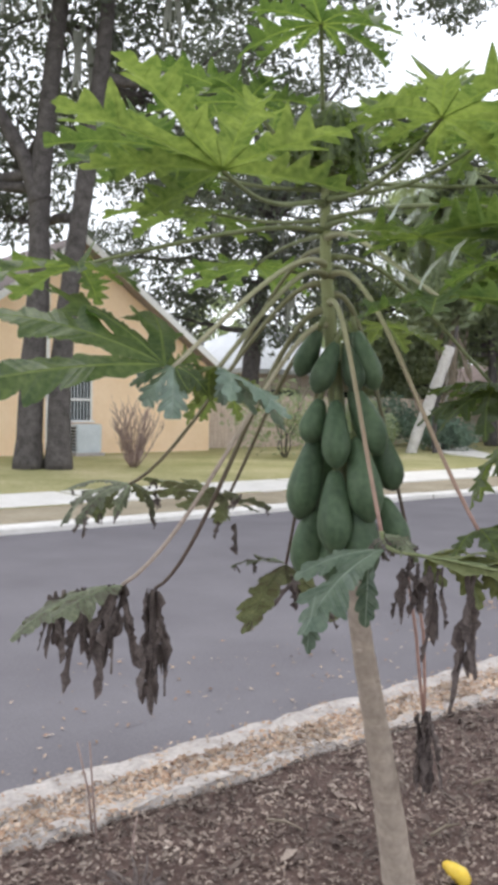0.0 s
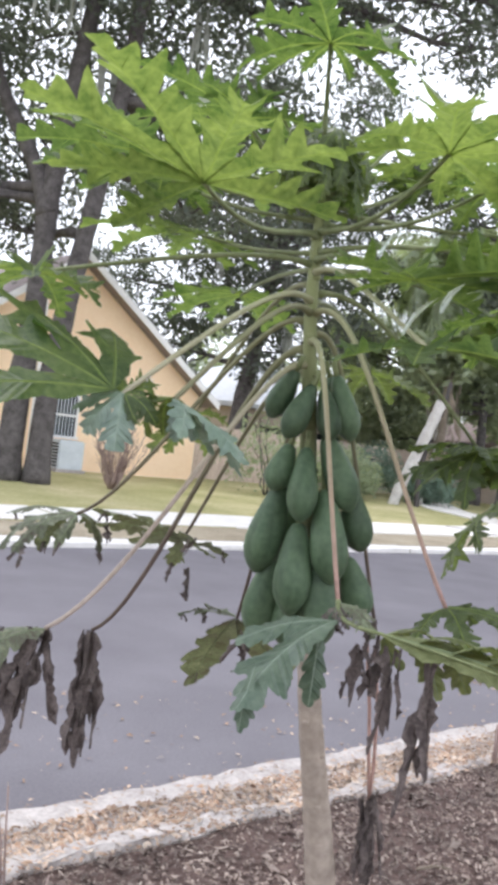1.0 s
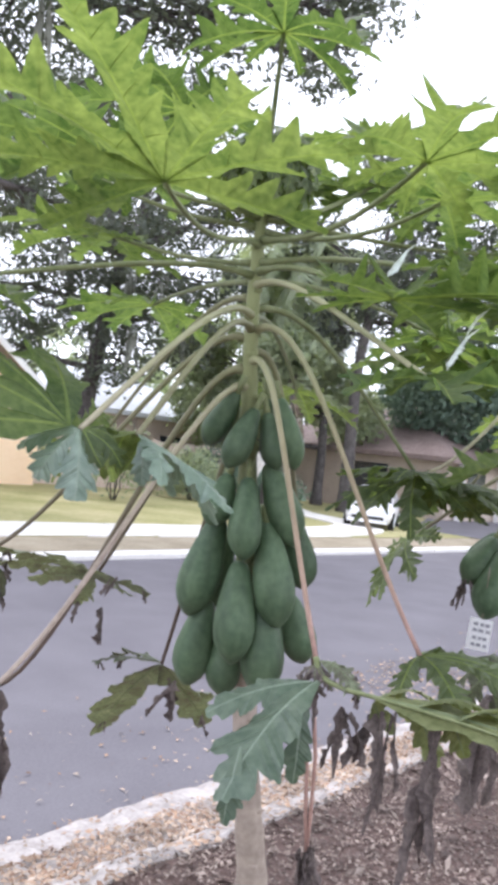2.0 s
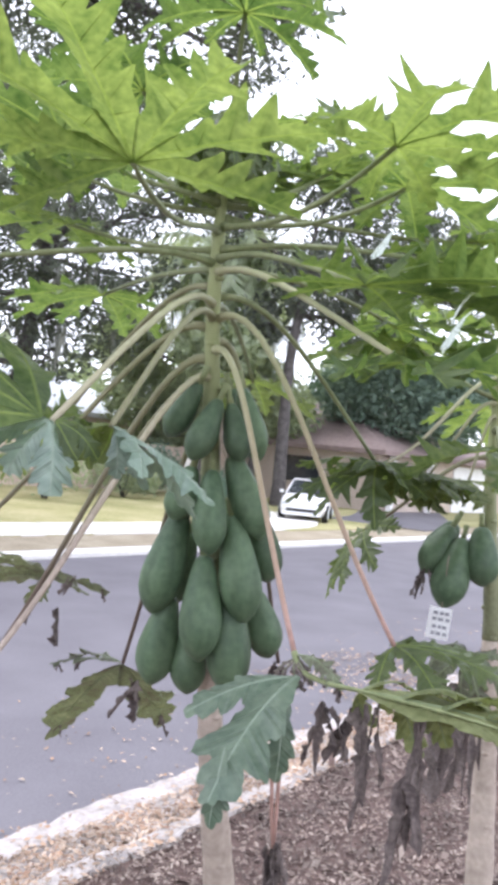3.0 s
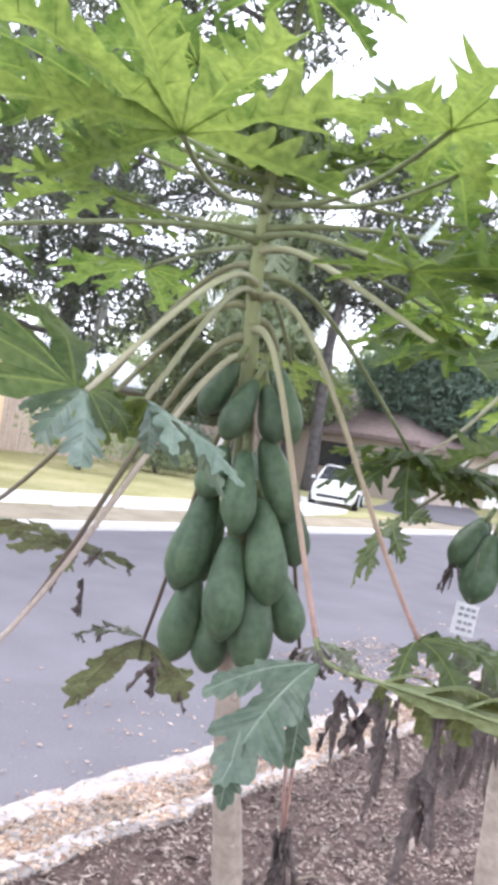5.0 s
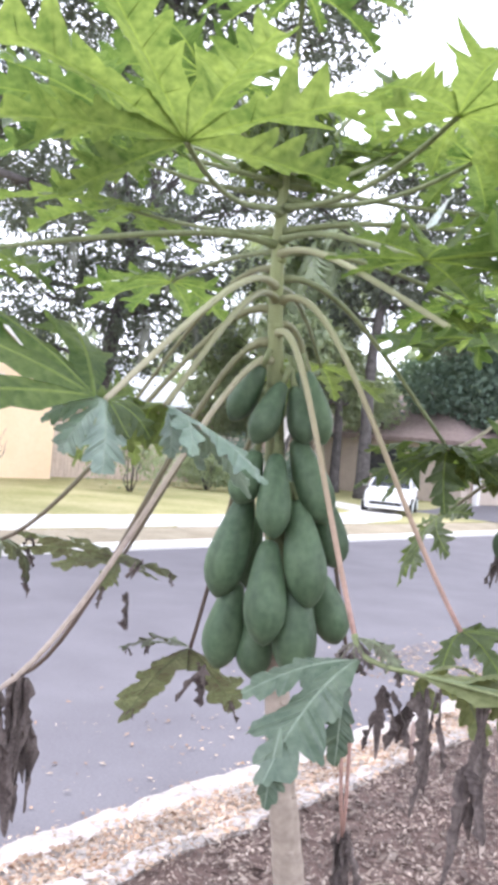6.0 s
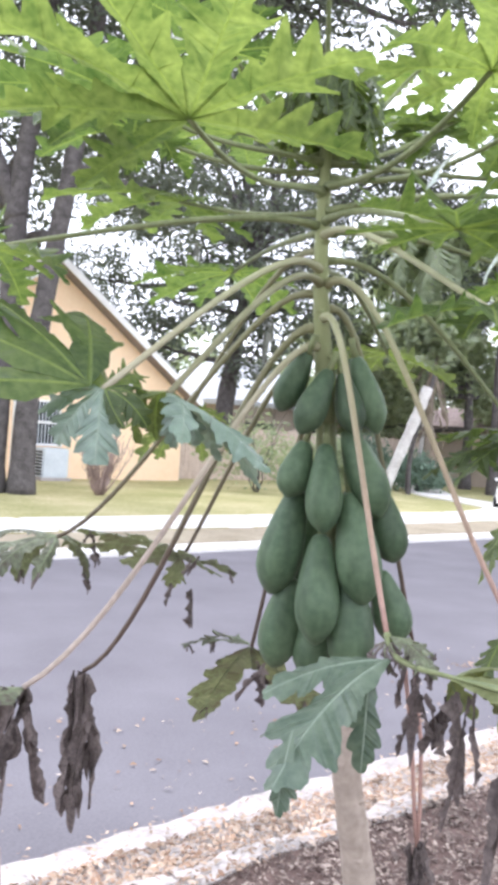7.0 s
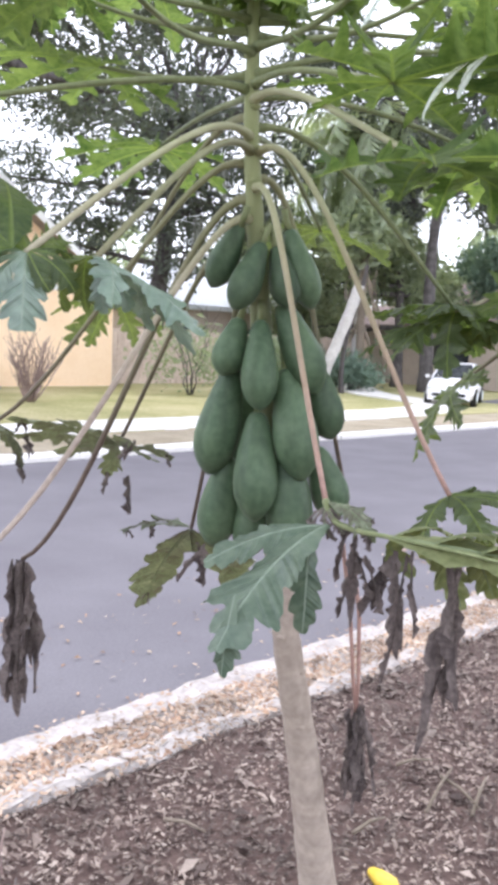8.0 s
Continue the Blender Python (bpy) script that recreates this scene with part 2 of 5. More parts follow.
def litter_mat(name, cols, rough=0.9):
    m = bpy.data.materials.new(name)
    m.use_nodes = True
    t = m.node_tree
    g = t.nodes.new("ShaderNodeNewGeometry")
    r = t.nodes.new("ShaderNodeValToRGB")
    r.color_ramp.interpolation = "LINEAR"
    r.color_ramp.elements[0].color, r.color_ramp.elements[1].color = (*cols[0], 1), (*cols[-1], 1)
    for k, c in enumerate(cols[1:-1]):
        r.color_ramp.elements.new((k + 1) / (len(cols) - 1)).color = (*c, 1)
    t.links.new(g.outputs["Random Per Island"], r.inputs["Fac"])
    n = t.nodes.new("ShaderNodeTexNoise")
    n.inputs["Scale"].default_value = 60
    mx = t.nodes.new("ShaderNodeMix")
    mx.data_type, mx.blend_type = "RGBA", "MULTIPLY"
    mx.inputs["Factor"].default_value = 0.5
    t.links.new(r.outputs["Color"], mx.inputs["A"])
    t.links.new(n.outputs["Fac"], mx.inputs["B"])
    damp, spread, mx2 = (t.nodes.new(k) for k in ("ShaderNodeTexNoise", "ShaderNodeMapRange", "ShaderNodeMix"))
    damp.inputs["Scale"].default_value, damp.inputs["Detail"].default_value = 3.5, 5
    co = t.nodes.new("ShaderNodeTexCoord")
    t.links.new(co.outputs["Object"], damp.inputs["Vector"])
    spread.inputs["From Min"].default_value, spread.inputs["From Max"].default_value = 0.38, 0.6
    spread.inputs["To Min"].default_value = 0.5
    t.links.new(damp.outputs["Fac"], spread.inputs["Value"])
    mx2.data_type, mx2.blend_type = "RGBA", "MULTIPLY"
    mx2.inputs["Factor"].default_value = 1.0
    t.links.new(mx.outputs["Result"], mx2.inputs["A"])
    t.links.new(spread.outputs["Result"], mx2.inputs["B"])
    b = t.nodes["Principled BSDF"]
    t.links.new(mx2.outputs["Result"], b.inputs["Base Color"])
    b.inputs["Roughness"].default_value = rough
    return m


M_MULCH = litter_mat("mulch_chips", [(0.12, 0.083, 0.073), (0.24, 0.18, 0.155), (0.38, 0.295, 0.25), (0.58, 0.48, 0.41)])
M_DRYBITS = litter_mat("dry_bits", [(0.26, 0.185, 0.15), (0.42, 0.32, 0.26), (0.56, 0.45, 0.38), (0.68, 0.58, 0.5)])
M_FALLEN = litter_mat("fallen_leaves", [(0.36, 0.215, 0.145), (0.6, 0.4, 0.27), (0.76, 0.57, 0.42), (0.84, 0.7, 0.57)])


# ==== setting ====
def segments(name, u0, u1, step, v0, v1, z0, z1, material, label, gap=0.012, bevel=0.02, jig=0.006, piece="segment", rough=0.0):
    root = tagged(new(name), label, name.split("_")[0], kind="structure")
    root.matrix_world = ROAD
    bm = bmesh.new()
    cuts = 14 if rough else 1
    rows = []
    for i in range(cuts + 1):
        u = (step - gap) * i / cuts
        e = bevel if i in (0, cuts) else 0
        j = [random.uniform(-rough, rough) for _ in range(6)]
        w = v1 - v0
        rows.append([bm.verts.new(p) for p in ((u, v0, z0), (u, v0 + j[0], z1 - bevel - e * 0.4), (u, v0 + bevel + j[1], z1 - e * 0.4 + j[2] * 0.5), (u, v1 - bevel + j[3], z1 - e * 0.4 + j[4] * 0.5), (u, v1 + j[5], z1 - bevel - e * 0.4), (u, v1, z0))])
    for a, b in zip(rows, rows[1:]):
        for k in range(6):
            bm.faces.new((a[k], a[(k + 1) % 6], b[(k + 1) % 6], b[k]))
    bm.faces.new(rows[0][::-1])
    bm.faces.new(rows[-1])
    bmesh.ops.recalc_face_normals(bm, faces=bm.faces)
    me = bpy.data.meshes.new(piece)
    bm.to_mesh(me)
    bm.free()
    me.materials.append(material)
    n = int((u1 - u0) / step)
    for k in range(n):
        o = new(piece, me)
        o.parent = root
        o.matrix_basis = pose(u0 + k * step, random.uniform(-jig, jig), random.uniform(-jig, jig), 0, 0, random.uniform(-0.25, 0.25))
    return root


slab("ground", -500, 500, -500, 500, -0.6, -0.06, M_LAWN, "wide flat grassy ground under everything")
slab("road", -200, 200, 2.6, 9.55, -0.3, -0.03, M_ASPHALT, "smooth grey asphalt street strewn with fallen leaves")
slab("garden", -40, 40, -30, 2.64, -0.3, 0.02, M_SOIL, "dark garden bed covered with dry bark mulch")
slab("kerb_bed", -60, 90, 2.6, 3.02, -0.3, -0.012, M_CONCRETE, "concrete gutter bed between two kerb lines")
segments("kerb_edge", -12, 30, 1.5, 2.92, 3.14, -0.2, 0.0, M_CONCRETE, "worn pale concrete kerb edge along the asphalt", bevel=0.03, jig=0.01, rough=0.018)
segments("kerb_inner", -12, 30, 1.5, 2.58, 2.7, -0.2, 0.045, M_CONCRETE, "pale concrete kerb line along the mulch bed", bevel=0.025, jig=0.012, rough=0.02)
segments("kerb_far", -30, 60, 3.0, 9.55, 9.87, -0.2, 0.06, M_WALK, "pale concrete kerb across the street")
slab("verge", -200, 200, 9.87, 11.15, -0.3, 0.06, M_VERGE, "strip of dry brown grass beside the kerb")
segments("sidewalk", -28, 17.0, 1.5, 11.15, 12.65, -0.2, 0.1, M_WALK, "pale concrete sidewalk of square slabs", bevel=0.01, jig=0.003, piece="paving_slab")
slab("lawn", -200, 200, 11.15, 200, -0.3, 0.075, M_LAWN, "patchy green and yellow front lawn")


def ribbon(name, pts, width, z, material, label):
    bm = bmesh.new()
    rows = []
    for i, p in enumerate(pts):
        a, b = Vector(pts[max(i - 1, 0)]), Vector(pts[min(i + 1, len(pts) - 1)])
        d = (b - a).normalized()
        o = Vector((-d.y, d.x)) * width / 2
        rows.append([bm.verts.new((p[0] + k * o.x, p[1] + k * o.y, zz)) for k, zz in ((1, z), (-1, z), (-1, z - 0.15), (1, z - 0.15))])
    for r, q in zip(rows, rows[1:]):
        for k in range(4):
            bm.faces.new((r[k], r[(k + 1) % 4], q[(k + 1) % 4], q[k]))
    bmesh.ops.recalc_face_normals(bm, faces=bm.faces)
    ob = part(name, bm, material, smooth=False)
    ob.matrix_world = ROAD
    return tagged(ob, label, "path", kind="structure")


def smooth_line(pts, n=6):
    out = []
    for i in range(len(pts) - 1):
        p0, p1, p2, p3 = (Vector(pts[max(0, min(len(pts) - 1, i + k))]) for k in (-1, 0, 1, 2))
        for j in range(n):
            s = j / n
            out.append(0.5 * ((2 * p1) + (p2 - p0) * s + (2 * p0 - 5 * p1 + 4 * p2 - p3) * s * s + (3 * p1 - p0 - 3 * p2 + p3) * s ** 3))
    out.append(Vector(pts[-1]))
    return out


ribbon("side_street", smooth_line([(22.9, 12.1), (25, 12.4), (28, 13.6), (36, 17.6), (48, 23.6)]), 3.2, 0.082, M_ASPHALT, "narrow asphalt side street leading off past the lawn")
ribbon("garden_path", smooth_line([(16.8, 11.9), (18.6, 12.2), (20.2, 13.1), (21.2, 14.9), (21.9, 16.6), (24.5, 19.4), (28.5, 23.5), (31, 25.5)]), 1.3, 0.11, M_WALK, "winding pale concrete garden path across the lawn")


def scatter(name, n, where, size, material, label, flat=0.5, lift=0.008):
    """Loose curled leaf pieces, each two bent quads."""
    rng = np.random.default_rng(hash(len(name)) % 99 + n)
    c = where(rng, n)
    a = rng.uniform(0, 2 * np.pi, n)
    L = rng.uniform(*size, n)
    W = L * rng.uniform(0.22, 0.5, n)
    d = np.stack([np.cos(a), np.sin(a), rng.normal(0, flat, n) * 0.5], 1)
    s = np.stack([-np.sin(a), np.cos(a), rng.normal(0, flat, n)], 1)
    up = np.array([0, 0, 1.0])
    curl = rng.uniform(-0.1, 0.35, n)[:, None] * L[:, None]
    V = np.stack([c - d * L[:, None] / 2, c - s * W[:, None] / 2 + up * curl, c + s * W[:, None] / 2 + up * curl * 0.6, c + d * L[:, None] / 2 + up * curl * 0.3], 1)
    V[:, :, 2] += np.maximum(0, c[:, 2] + lift - V[:, :, 2].min(axis=1))[:, None] * 0.85
    f = np.arange(n)[:, None] * 4
    F = np.concatenate([f + [0, 1, 2], f + [1, 3, 2]], 0)
    me = bpy.data.meshes.new(name)
    me.from_pydata(V.reshape(-1, 3).tolist(), [], F.tolist())
    me.materials.append(material)
    ob = new(name, me)
    ob.matrix_world = ROAD
    return tagged(ob, label, "litter", kind="stuff")


def in_strip(u0, u1, v0, v1, z, power=1.0):
    def where(rng, n):
        return np.stack([rng.uniform(u0, u1, n), v0 + (v1 - v0) * rng.uniform(0, 1, n) ** power, np.full(n, z)], 1)
    return where


scatter("bark_mulch", 120000, in_strip(-2.6, 7.0, 0.0, 2.6, 0.022), (0.007, 0.034), M_MULCH, "dry shredded bark mulch and leaf bits on the bed", 0.45)
scatter("bark_mulch_far", 16000, in_strip(-8, 16, -5, 2.6, 0.022), (0.03, 0.08), M_MULCH, "dry bark mulch further along the garden bed", 0.45)
scatter("gutter_leaves", 22000, in_strip(-2.5, 9, 2.64, 2.96, 0.0), (0.01, 0.042), M_FALLEN, "orange-brown fallen oak leaves filling the gutter", 0.4)
scatter("gutter_leaves_far", 5000, in_strip(9, 24, 2.66, 3.05, 0.0), (0.03, 0.07), M_FALLEN, "fallen oak leaves along the distant gutter", 0.4)
scatter("leaves_on_mulch", 4500, in_strip(-3, 8, 0.8, 2.66, 0.034, 0.6), (0.01, 0.03), M_DRYBITS, "pale fallen leaves lying on the mulch", 0.4)
scatter("kerb_leaves", 3600, in_strip(-2.5, 8, 2.54, 2.74, 0.047), (0.014, 0.045), M_FALLEN, "dry leaves lying along the kerb top", 0.3)
scatter("kerb_edge_leaves", 700, in_strip(-2.5, 8, 2.97, 3.12, 0.004), (0.014, 0.04), M_FALLEN, "dry leaves lying along the kerb edge", 0.3)
scatter("street_leaves", 1500, in_strip(-3, 16, 3.12, 4.6, -0.028, 1.8), (0.015, 0.05), M_FALLEN, "pale leaves scattered over the asphalt", 0.2)
scatter("street_leaf_patch", 900, in_strip(6.0, 7.6, 3.2, 4.2, -0.028, 1.4), (0.02, 0.055), M_FALLEN, "patch of fallen leaves drifted on the asphalt", 0.25)


# ==== papaya ====
def lobe(V, F, p, t, b, length, prof, bend, ns=8, fold=0.12, twist=0.0, wob=0.0, rng=random, rib=None, teeth=None):
    """A strip with a midrib, bending down along its length; returns its axes along the way."""
    p, t, b = Vector(p), Vector(t).normalized(), Vector(b)
    b = (b - t * b.dot(t)).normalized()
    out, sides = [], ([], [])
    i0 = len(V)
    for i in range(ns + 1):
        s = i / ns
        n = t.cross(b)
        hw = prof(s) * length
        f = fold * hw
        w1, w2 = rng.uniform(-wob, wob) * hw, rng.uniform(-wob, wob) * hw
        edge = [p + b * (hw + w1 * 0.5) - n * (f + w1), p - b * (hw + w2 * 0.5) - n * (f + w2)]
        if teeth:
            for q, sg in ((0, 1), (1, -1)):
                h, up = teeth(s, q)
                h *= length
                edge[q] = p + b * sg * h + t * h * (0.8 if s > 0.26 else 0.0) - n * (fold * h - up * h + rng.uniform(-wob, wob) * h * 0.5)
                sides[q].append((h, p.copy(), edge[q].copy(), t.copy(), n.copy()))
        if rib:
            rw = min(hw * 0.6, rib[2] * (1 - 0.8 * s) + 0.0006)
            V += [edge[0], p + b * rw, p - b * rw, edge[1]]
            rib[0].extend([p + b * rw, p - n * rw * 0.9, p - b * rw])
        else:
            V += [edge[0], p.copy(), edge[1]]
        out.append((p.copy(), t.copy(), b.copy(), n.copy()))
        k = bend / ns
        t, n = (t * math.cos(k) - n * math.sin(k)).normalized(), (n * math.cos(k) + t * math.sin(k)).normalized()
        if twist:
            b = (b * math.cos(twist / ns) + n * math.sin(twist / ns)).normalized()
        p = p + t * length / ns
    for i in range(ns):
        if rib:
            a, r = i0 + 4 * i, len(rib[0]) - 3 * (ns + 1) + 3 * i
            F += [(a, a + 1, a + 5, a + 4), (a + 2, a + 3, a + 7, a + 6)]
            rib[1].extend([(r, r + 1, r + 4, r + 3), (r + 1, r + 2, r + 5, r + 4)])
        else:
            a = i0 + 3 * i
            F += [(a, a + 1, a + 4, a + 3), (a + 1, a + 2, a + 5, a + 4)]
    if rib:
        for side in sides:
            for i in range(6, len(side) - 2):
                h, p, e, t, n = side[i]
                if h > side[i - 1][0] and h >= side[i + 1][0] and h > 0.05 * length:
                    w, r = rib[2] * 0.42, len(rib[0])
                    off = n * -0.0009
                    rib[0].extend([p - t * w + off, p + t * w + off, p.lerp(e, 0.9) + off])
                    rib[1].append((r, r + 1, r + 2))
    return out


def ramp(xs, ys):
    return lambda s: float(np.interp(s, xs, ys))


P_MAIN = ramp([0, 0.1, 0.22, 0.32, 0.42, 0.54, 0.7, 0.85, 1], [0.012, 0.036, 0.075, 0.105, 0.095, 0.07, 0.062, 0.045, 0.0])


def mesh_from(name, V, F, material, parent, base, label=""):
    me = bpy.data.meshes.new(name)
    me.from_pydata([tuple(v) for v in V], [], F)
    for q in me.polygons:
        q.use_smooth = True
    me.materials.append(material)
    ob = new(name, me)
    if parent:
        ob.parent = parent
        if base is not None:
            ob.matrix_parent_inverse = Matrix.Translation(-Vector(base))
    if label:
        ob["label"] = label
    return ob


def toothed(rng, wide, cut=0.8):
    """Half width and lift of a papaya lobe along its length: joined below, cut into forward-pointing fingers above."""
    count = [rng.uniform(4.4, 5.4) - 1.4 * (cut < 0.7) for _ in range(2)]
    shift = [rng.uniform(-0.3, 0.3) for _ in range(2)]
    size = [[rng.uniform(0.72, 1.18) for _ in range(9)] for _ in range(2)]
    lift = [[rng.uniform(-0.6, 0.8) * cut for _ in range(9)] for _ in range(2)]

    def half(s, side):
        if s < 0.26:
            return 0.34 * s + 0.008, 0.0
        ph = max(0.0, (s - 0.26) / 0.74 * count[side] + shift[side])
        k = int(ph)
        f = ph - k
        tooth = (f / 0.6) ** 0.55 if f < 0.6 else ((1 - f) / 0.4) ** 0.65
        body = 0.26 * min(1.0, (s - 0.02) * 1.5) * (1 - s) ** 0.62
        low = cut * (0.07 - 0.056 * (s - 0.26) / 0.74) + (1 - cut) * body
        top = 0.315 * min(1.0, (s - 0.12) * 2.6) * (1 - s) ** 0.6 * (size[side][k % 9] if cut > 0.5 else 1.0)
        return (low + max(0.0, top - low) * tooth) * wide * (1 if s < 0.985 else 0), lift[side][k % 9] * tooth
    return half


def leaf(tree, base, J, az, pitch=0, roll=0, size=0.32, droop=0.5, curl=0.0, seed=1, material=None, skip=(), label="", wide=1.0, cut=0.95):
    """A palmate papaya leaf with deeply cut lobes; J: where the petiole meets the blade."""
    rng = random.Random(seed)
    V, F, VV, VF, tips = [], [], [], [], []
    m = Matrix.Translation(J) @ pose(0, 0, 0, 0, 0, az) @ pose(0, 0, 0, 0, -pitch, 0) @ pose(0, 0, 0, roll, 0, 0)
    r3 = m.to_3x3()
    lobes = [(0, 1.0), (37, 0.96), (-37, 0.96), (75, 0.86), (-75, 0.86), (113, 0.68), (-113, 0.68), (150, 0.45), (-150, 0.45)]
    for k, (a, l) in enumerate(lobes):
        if k in skip:
            continue
        a += rng.uniform(-5, 5)
        l *= size * rng.uniform(0.92, 1.08)
        d = r3 @ Vector((math.cos(radians(a)), math.sin(radians(a)), rng.uniform(-0.05, 0.12)))
        b = r3 @ Vector((-math.sin(radians(a)), math.cos(radians(a)), rng.uniform(-0.12, 0.12)))
        bend = droop * rng.uniform(0.6, 1.4) + curl * rng.uniform(0.3, 1.3)
        axes = lobe(V, F, Vector(J), d, b, l, P_MAIN, bend, 58, 0.16 + 0.25 * curl if curl else -0.32, rng.uniform(-0.3, 0.3) * (1 + curl), 0.1 + 0.3 * curl, rng, (VV, VF, 0.0024 * size / 0.32), toothed(rng, wide, cut))
        if material is M_LEAF_OLD and k % 3 != 1:
            tips.append(axes[-9][0])
    for k, p in enumerate(tips):
        dead_leaf(tree, base, p, 0.04 + 0.025 * (k % 3), 1, seed * 7 + k, 0.35, 2.4, label="dry brown curled leaf tip")
    ob = mesh_from("leaf", V, F, material or M_LEAF, tree, base, label)
    mesh_from("vein", VV, VF, M_VEIN if material in (None, M_LEAF_MID) else M_VEIN_PALE if material in (M_LEAF_BLUE, M_LEAF_GREY) else M_VEIN_DULL, ob, None)
    return ob


def dead_leaf(tree, base, J, length, n=5, seed=1, spread=0.5, wide=1.0, material=None, label="withered brown leaf hanging in strips"):
    rng = random.Random(seed)
    V, F = [], []
    for k in range(2 * n):
        a = rng.uniform(0, 2 * math.pi)
        d = Vector((math.cos(a) * spread, math.sin(a) * spread, -rng.uniform(0.5, 1.0)))
        b = Vector((-math.sin(a), math.cos(a), 0.2))
        off = Vector((rng.uniform(-1, 1), rng.uniform(-1, 1), rng.uniform(-0.6, 0.3))) * min(0.02, 0.1 * length)
        k3 = min(1.0, 0.28 / length) * wide
        prof = ramp([0, 0.12, 0.3, 0.5, 0.7, 0.88, 1], [0.02 * k3, 0.05 * k3 * rng.uniform(0.5, 1.4), 0.03 * k3, 0.065 * k3 * rng.uniform(0.5, 1.4), 0.035 * k3, 0.055 * k3 * rng.uniform(0.3, 1.3), 0.01])
        lobe(V, F, Vector(J) + off, d, b, length * rng.uniform(0.55, 1.05), prof, 0.5 * spread + rng.uniform(-0.1, 0.5), 18, 1.0, rng.uniform(-6, 6), 0.7, rng)
    return mesh_from("withered_leaf", V, F, material or M_DEAD, tree, base, label)


def bezier(a, b, c, d, n=18):
    return [a * (1 - s) ** 3 + b * 3 * s * (1 - s) ** 2 + c * 3 * s * s * (1 - s) + d * s ** 3 for s in (i / n for i in range(n + 1))]


STEM = [(0.496, 2.747, 0.000), (0.411, 2.627, 0.534), (0.335, 2.537, 0.964), (0.278, 2.447, 1.413), (0.233, 2.382, 1.833), (0.219, 2.367, 1.999), (0.215, 2.357, 2.195), (0.207, 2.337, 2.351)]


def on_stem(stem, z):
    for a, b in zip(stem, stem[1:]):
        if a[2] <= z <= b[2]:
            return Vector(a).lerp(Vector(b), (z - a[2]) / (b[2] - a[2]))
    return Vector(stem[-1])


def petiole(tree, base, stem, z, J, rise=0.05, sag=0.0, r0=0.0078, material=None, parent=None, level=0.0):
    """From the stem at height z out to J; rise lifts the first third, sag drops the second, level flattens the end."""
    a = on_stem(stem, z)
    J = Vector(J)
    h = Vector((J.x - a.x, J.y - a.y, 0))
    L = h.length
    h.normalize()
    a = a + h * 0.012
    b = a + h * min(0.14, L * 0.3) + Vector((0, 0, rise * 0.5))
    c = a.lerp(J, 0.55) + Vector((0, 0, rise * 0.9 - sag))
    c = c.lerp(J - h * L * 0.3 + Vector((0, 0, 0.02)), level)
    pts = bezier(a, b, c, J)
    bm = bmesh.new()
    tube(bm, pts, [r0 * (1.5 if i == 0 else 1.18 if i == 1 else 1 - 0.4 * i / 18) for i in range(19)], 8)
    ob = part("petiole", bm, material or M_PET_GREEN, parent or tree)
    if not parent:
        ob.matrix_parent_inverse = Matrix.Translation(-Vector(base))
    return ob


def grown_leaf(tree, base, stem, z, J, rise=0.05, sag=0.0, pet=None, r0=0.0078, az=None, level=0.0, **kw):
    a = on_stem(stem, z)
    if az is None:
        az = math.degrees(math.atan2(J[1] - a.y, J[0] - a.x))
    ob = leaf(tree, base, J, az, **kw)
    petiole(tree, base, stem, z, J, rise, sag, r0, pet, ob, level)
    return ob


def fruit(tree, base, top, tip, radius, seed=0, material=None, name="fruit"):
    rng = random.Random(seed)
    top, tip = Vector(top), Vector(tip)
    d = (tip - top).normalized()
    L = (tip - top).length
    o = d.orthogonal().normalized()
    q = d.cross(o)
    prof = [(0, 0.2), (0.03, 0.38), (0.1, 0.53), (0.22, 0.67), (0.38, 0.84), (0.54, 0.97), (0.65, 1.0), (0.77, 0.93), (0.87, 0.72), (0.94, 0.46), (0.98, 0.24), (1.0, 0.06)]
    V, F = [], []
    n = 20
    ph = rng.uniform(0, 6)
    for s, r in prof:
        for k in range(n):
            a = 2 * math.pi * k / n
            rr = radius * 1.08 * r * (1 + 0.045 * math.cos(5 * a + ph) + 0.02 * math.sin(2 * a + ph))
            V.append(top + d * L * s + o * rr * math.cos(a) + q * rr * math.sin(a))
    for i in range(len(prof) - 1):
        for k in range(n):
            F.append((i * n + k, i * n + (k + 1) % n, (i + 1) * n + (k + 1) % n, (i + 1) * n + k))
    F.append(tuple(range(n))[::-1])
    F.append(tuple(range((len(prof) - 1) * n, len(prof) * n)))
    ob = mesh_from(name, V, F, material or M_FRUIT, tree, base)
    bm = bmesh.new()
    tube(bm, [top + d * 0.004, top - d * 0.02, top - d * 0.035 + Vector((0, 0, 0.006))], [0.009, 0.007, 0.008], 6)
    part("stalk", bm, M_PET_GREEN, ob)
    return ob


stem_r = lambda s, r0: r0 * float(np.interp(s, [0, 0.2, 0.4, 0.6, 0.78, 0.9, 1], [1, 0.76, 0.57, 0.46, 0.33, 0.26, 0.19]))


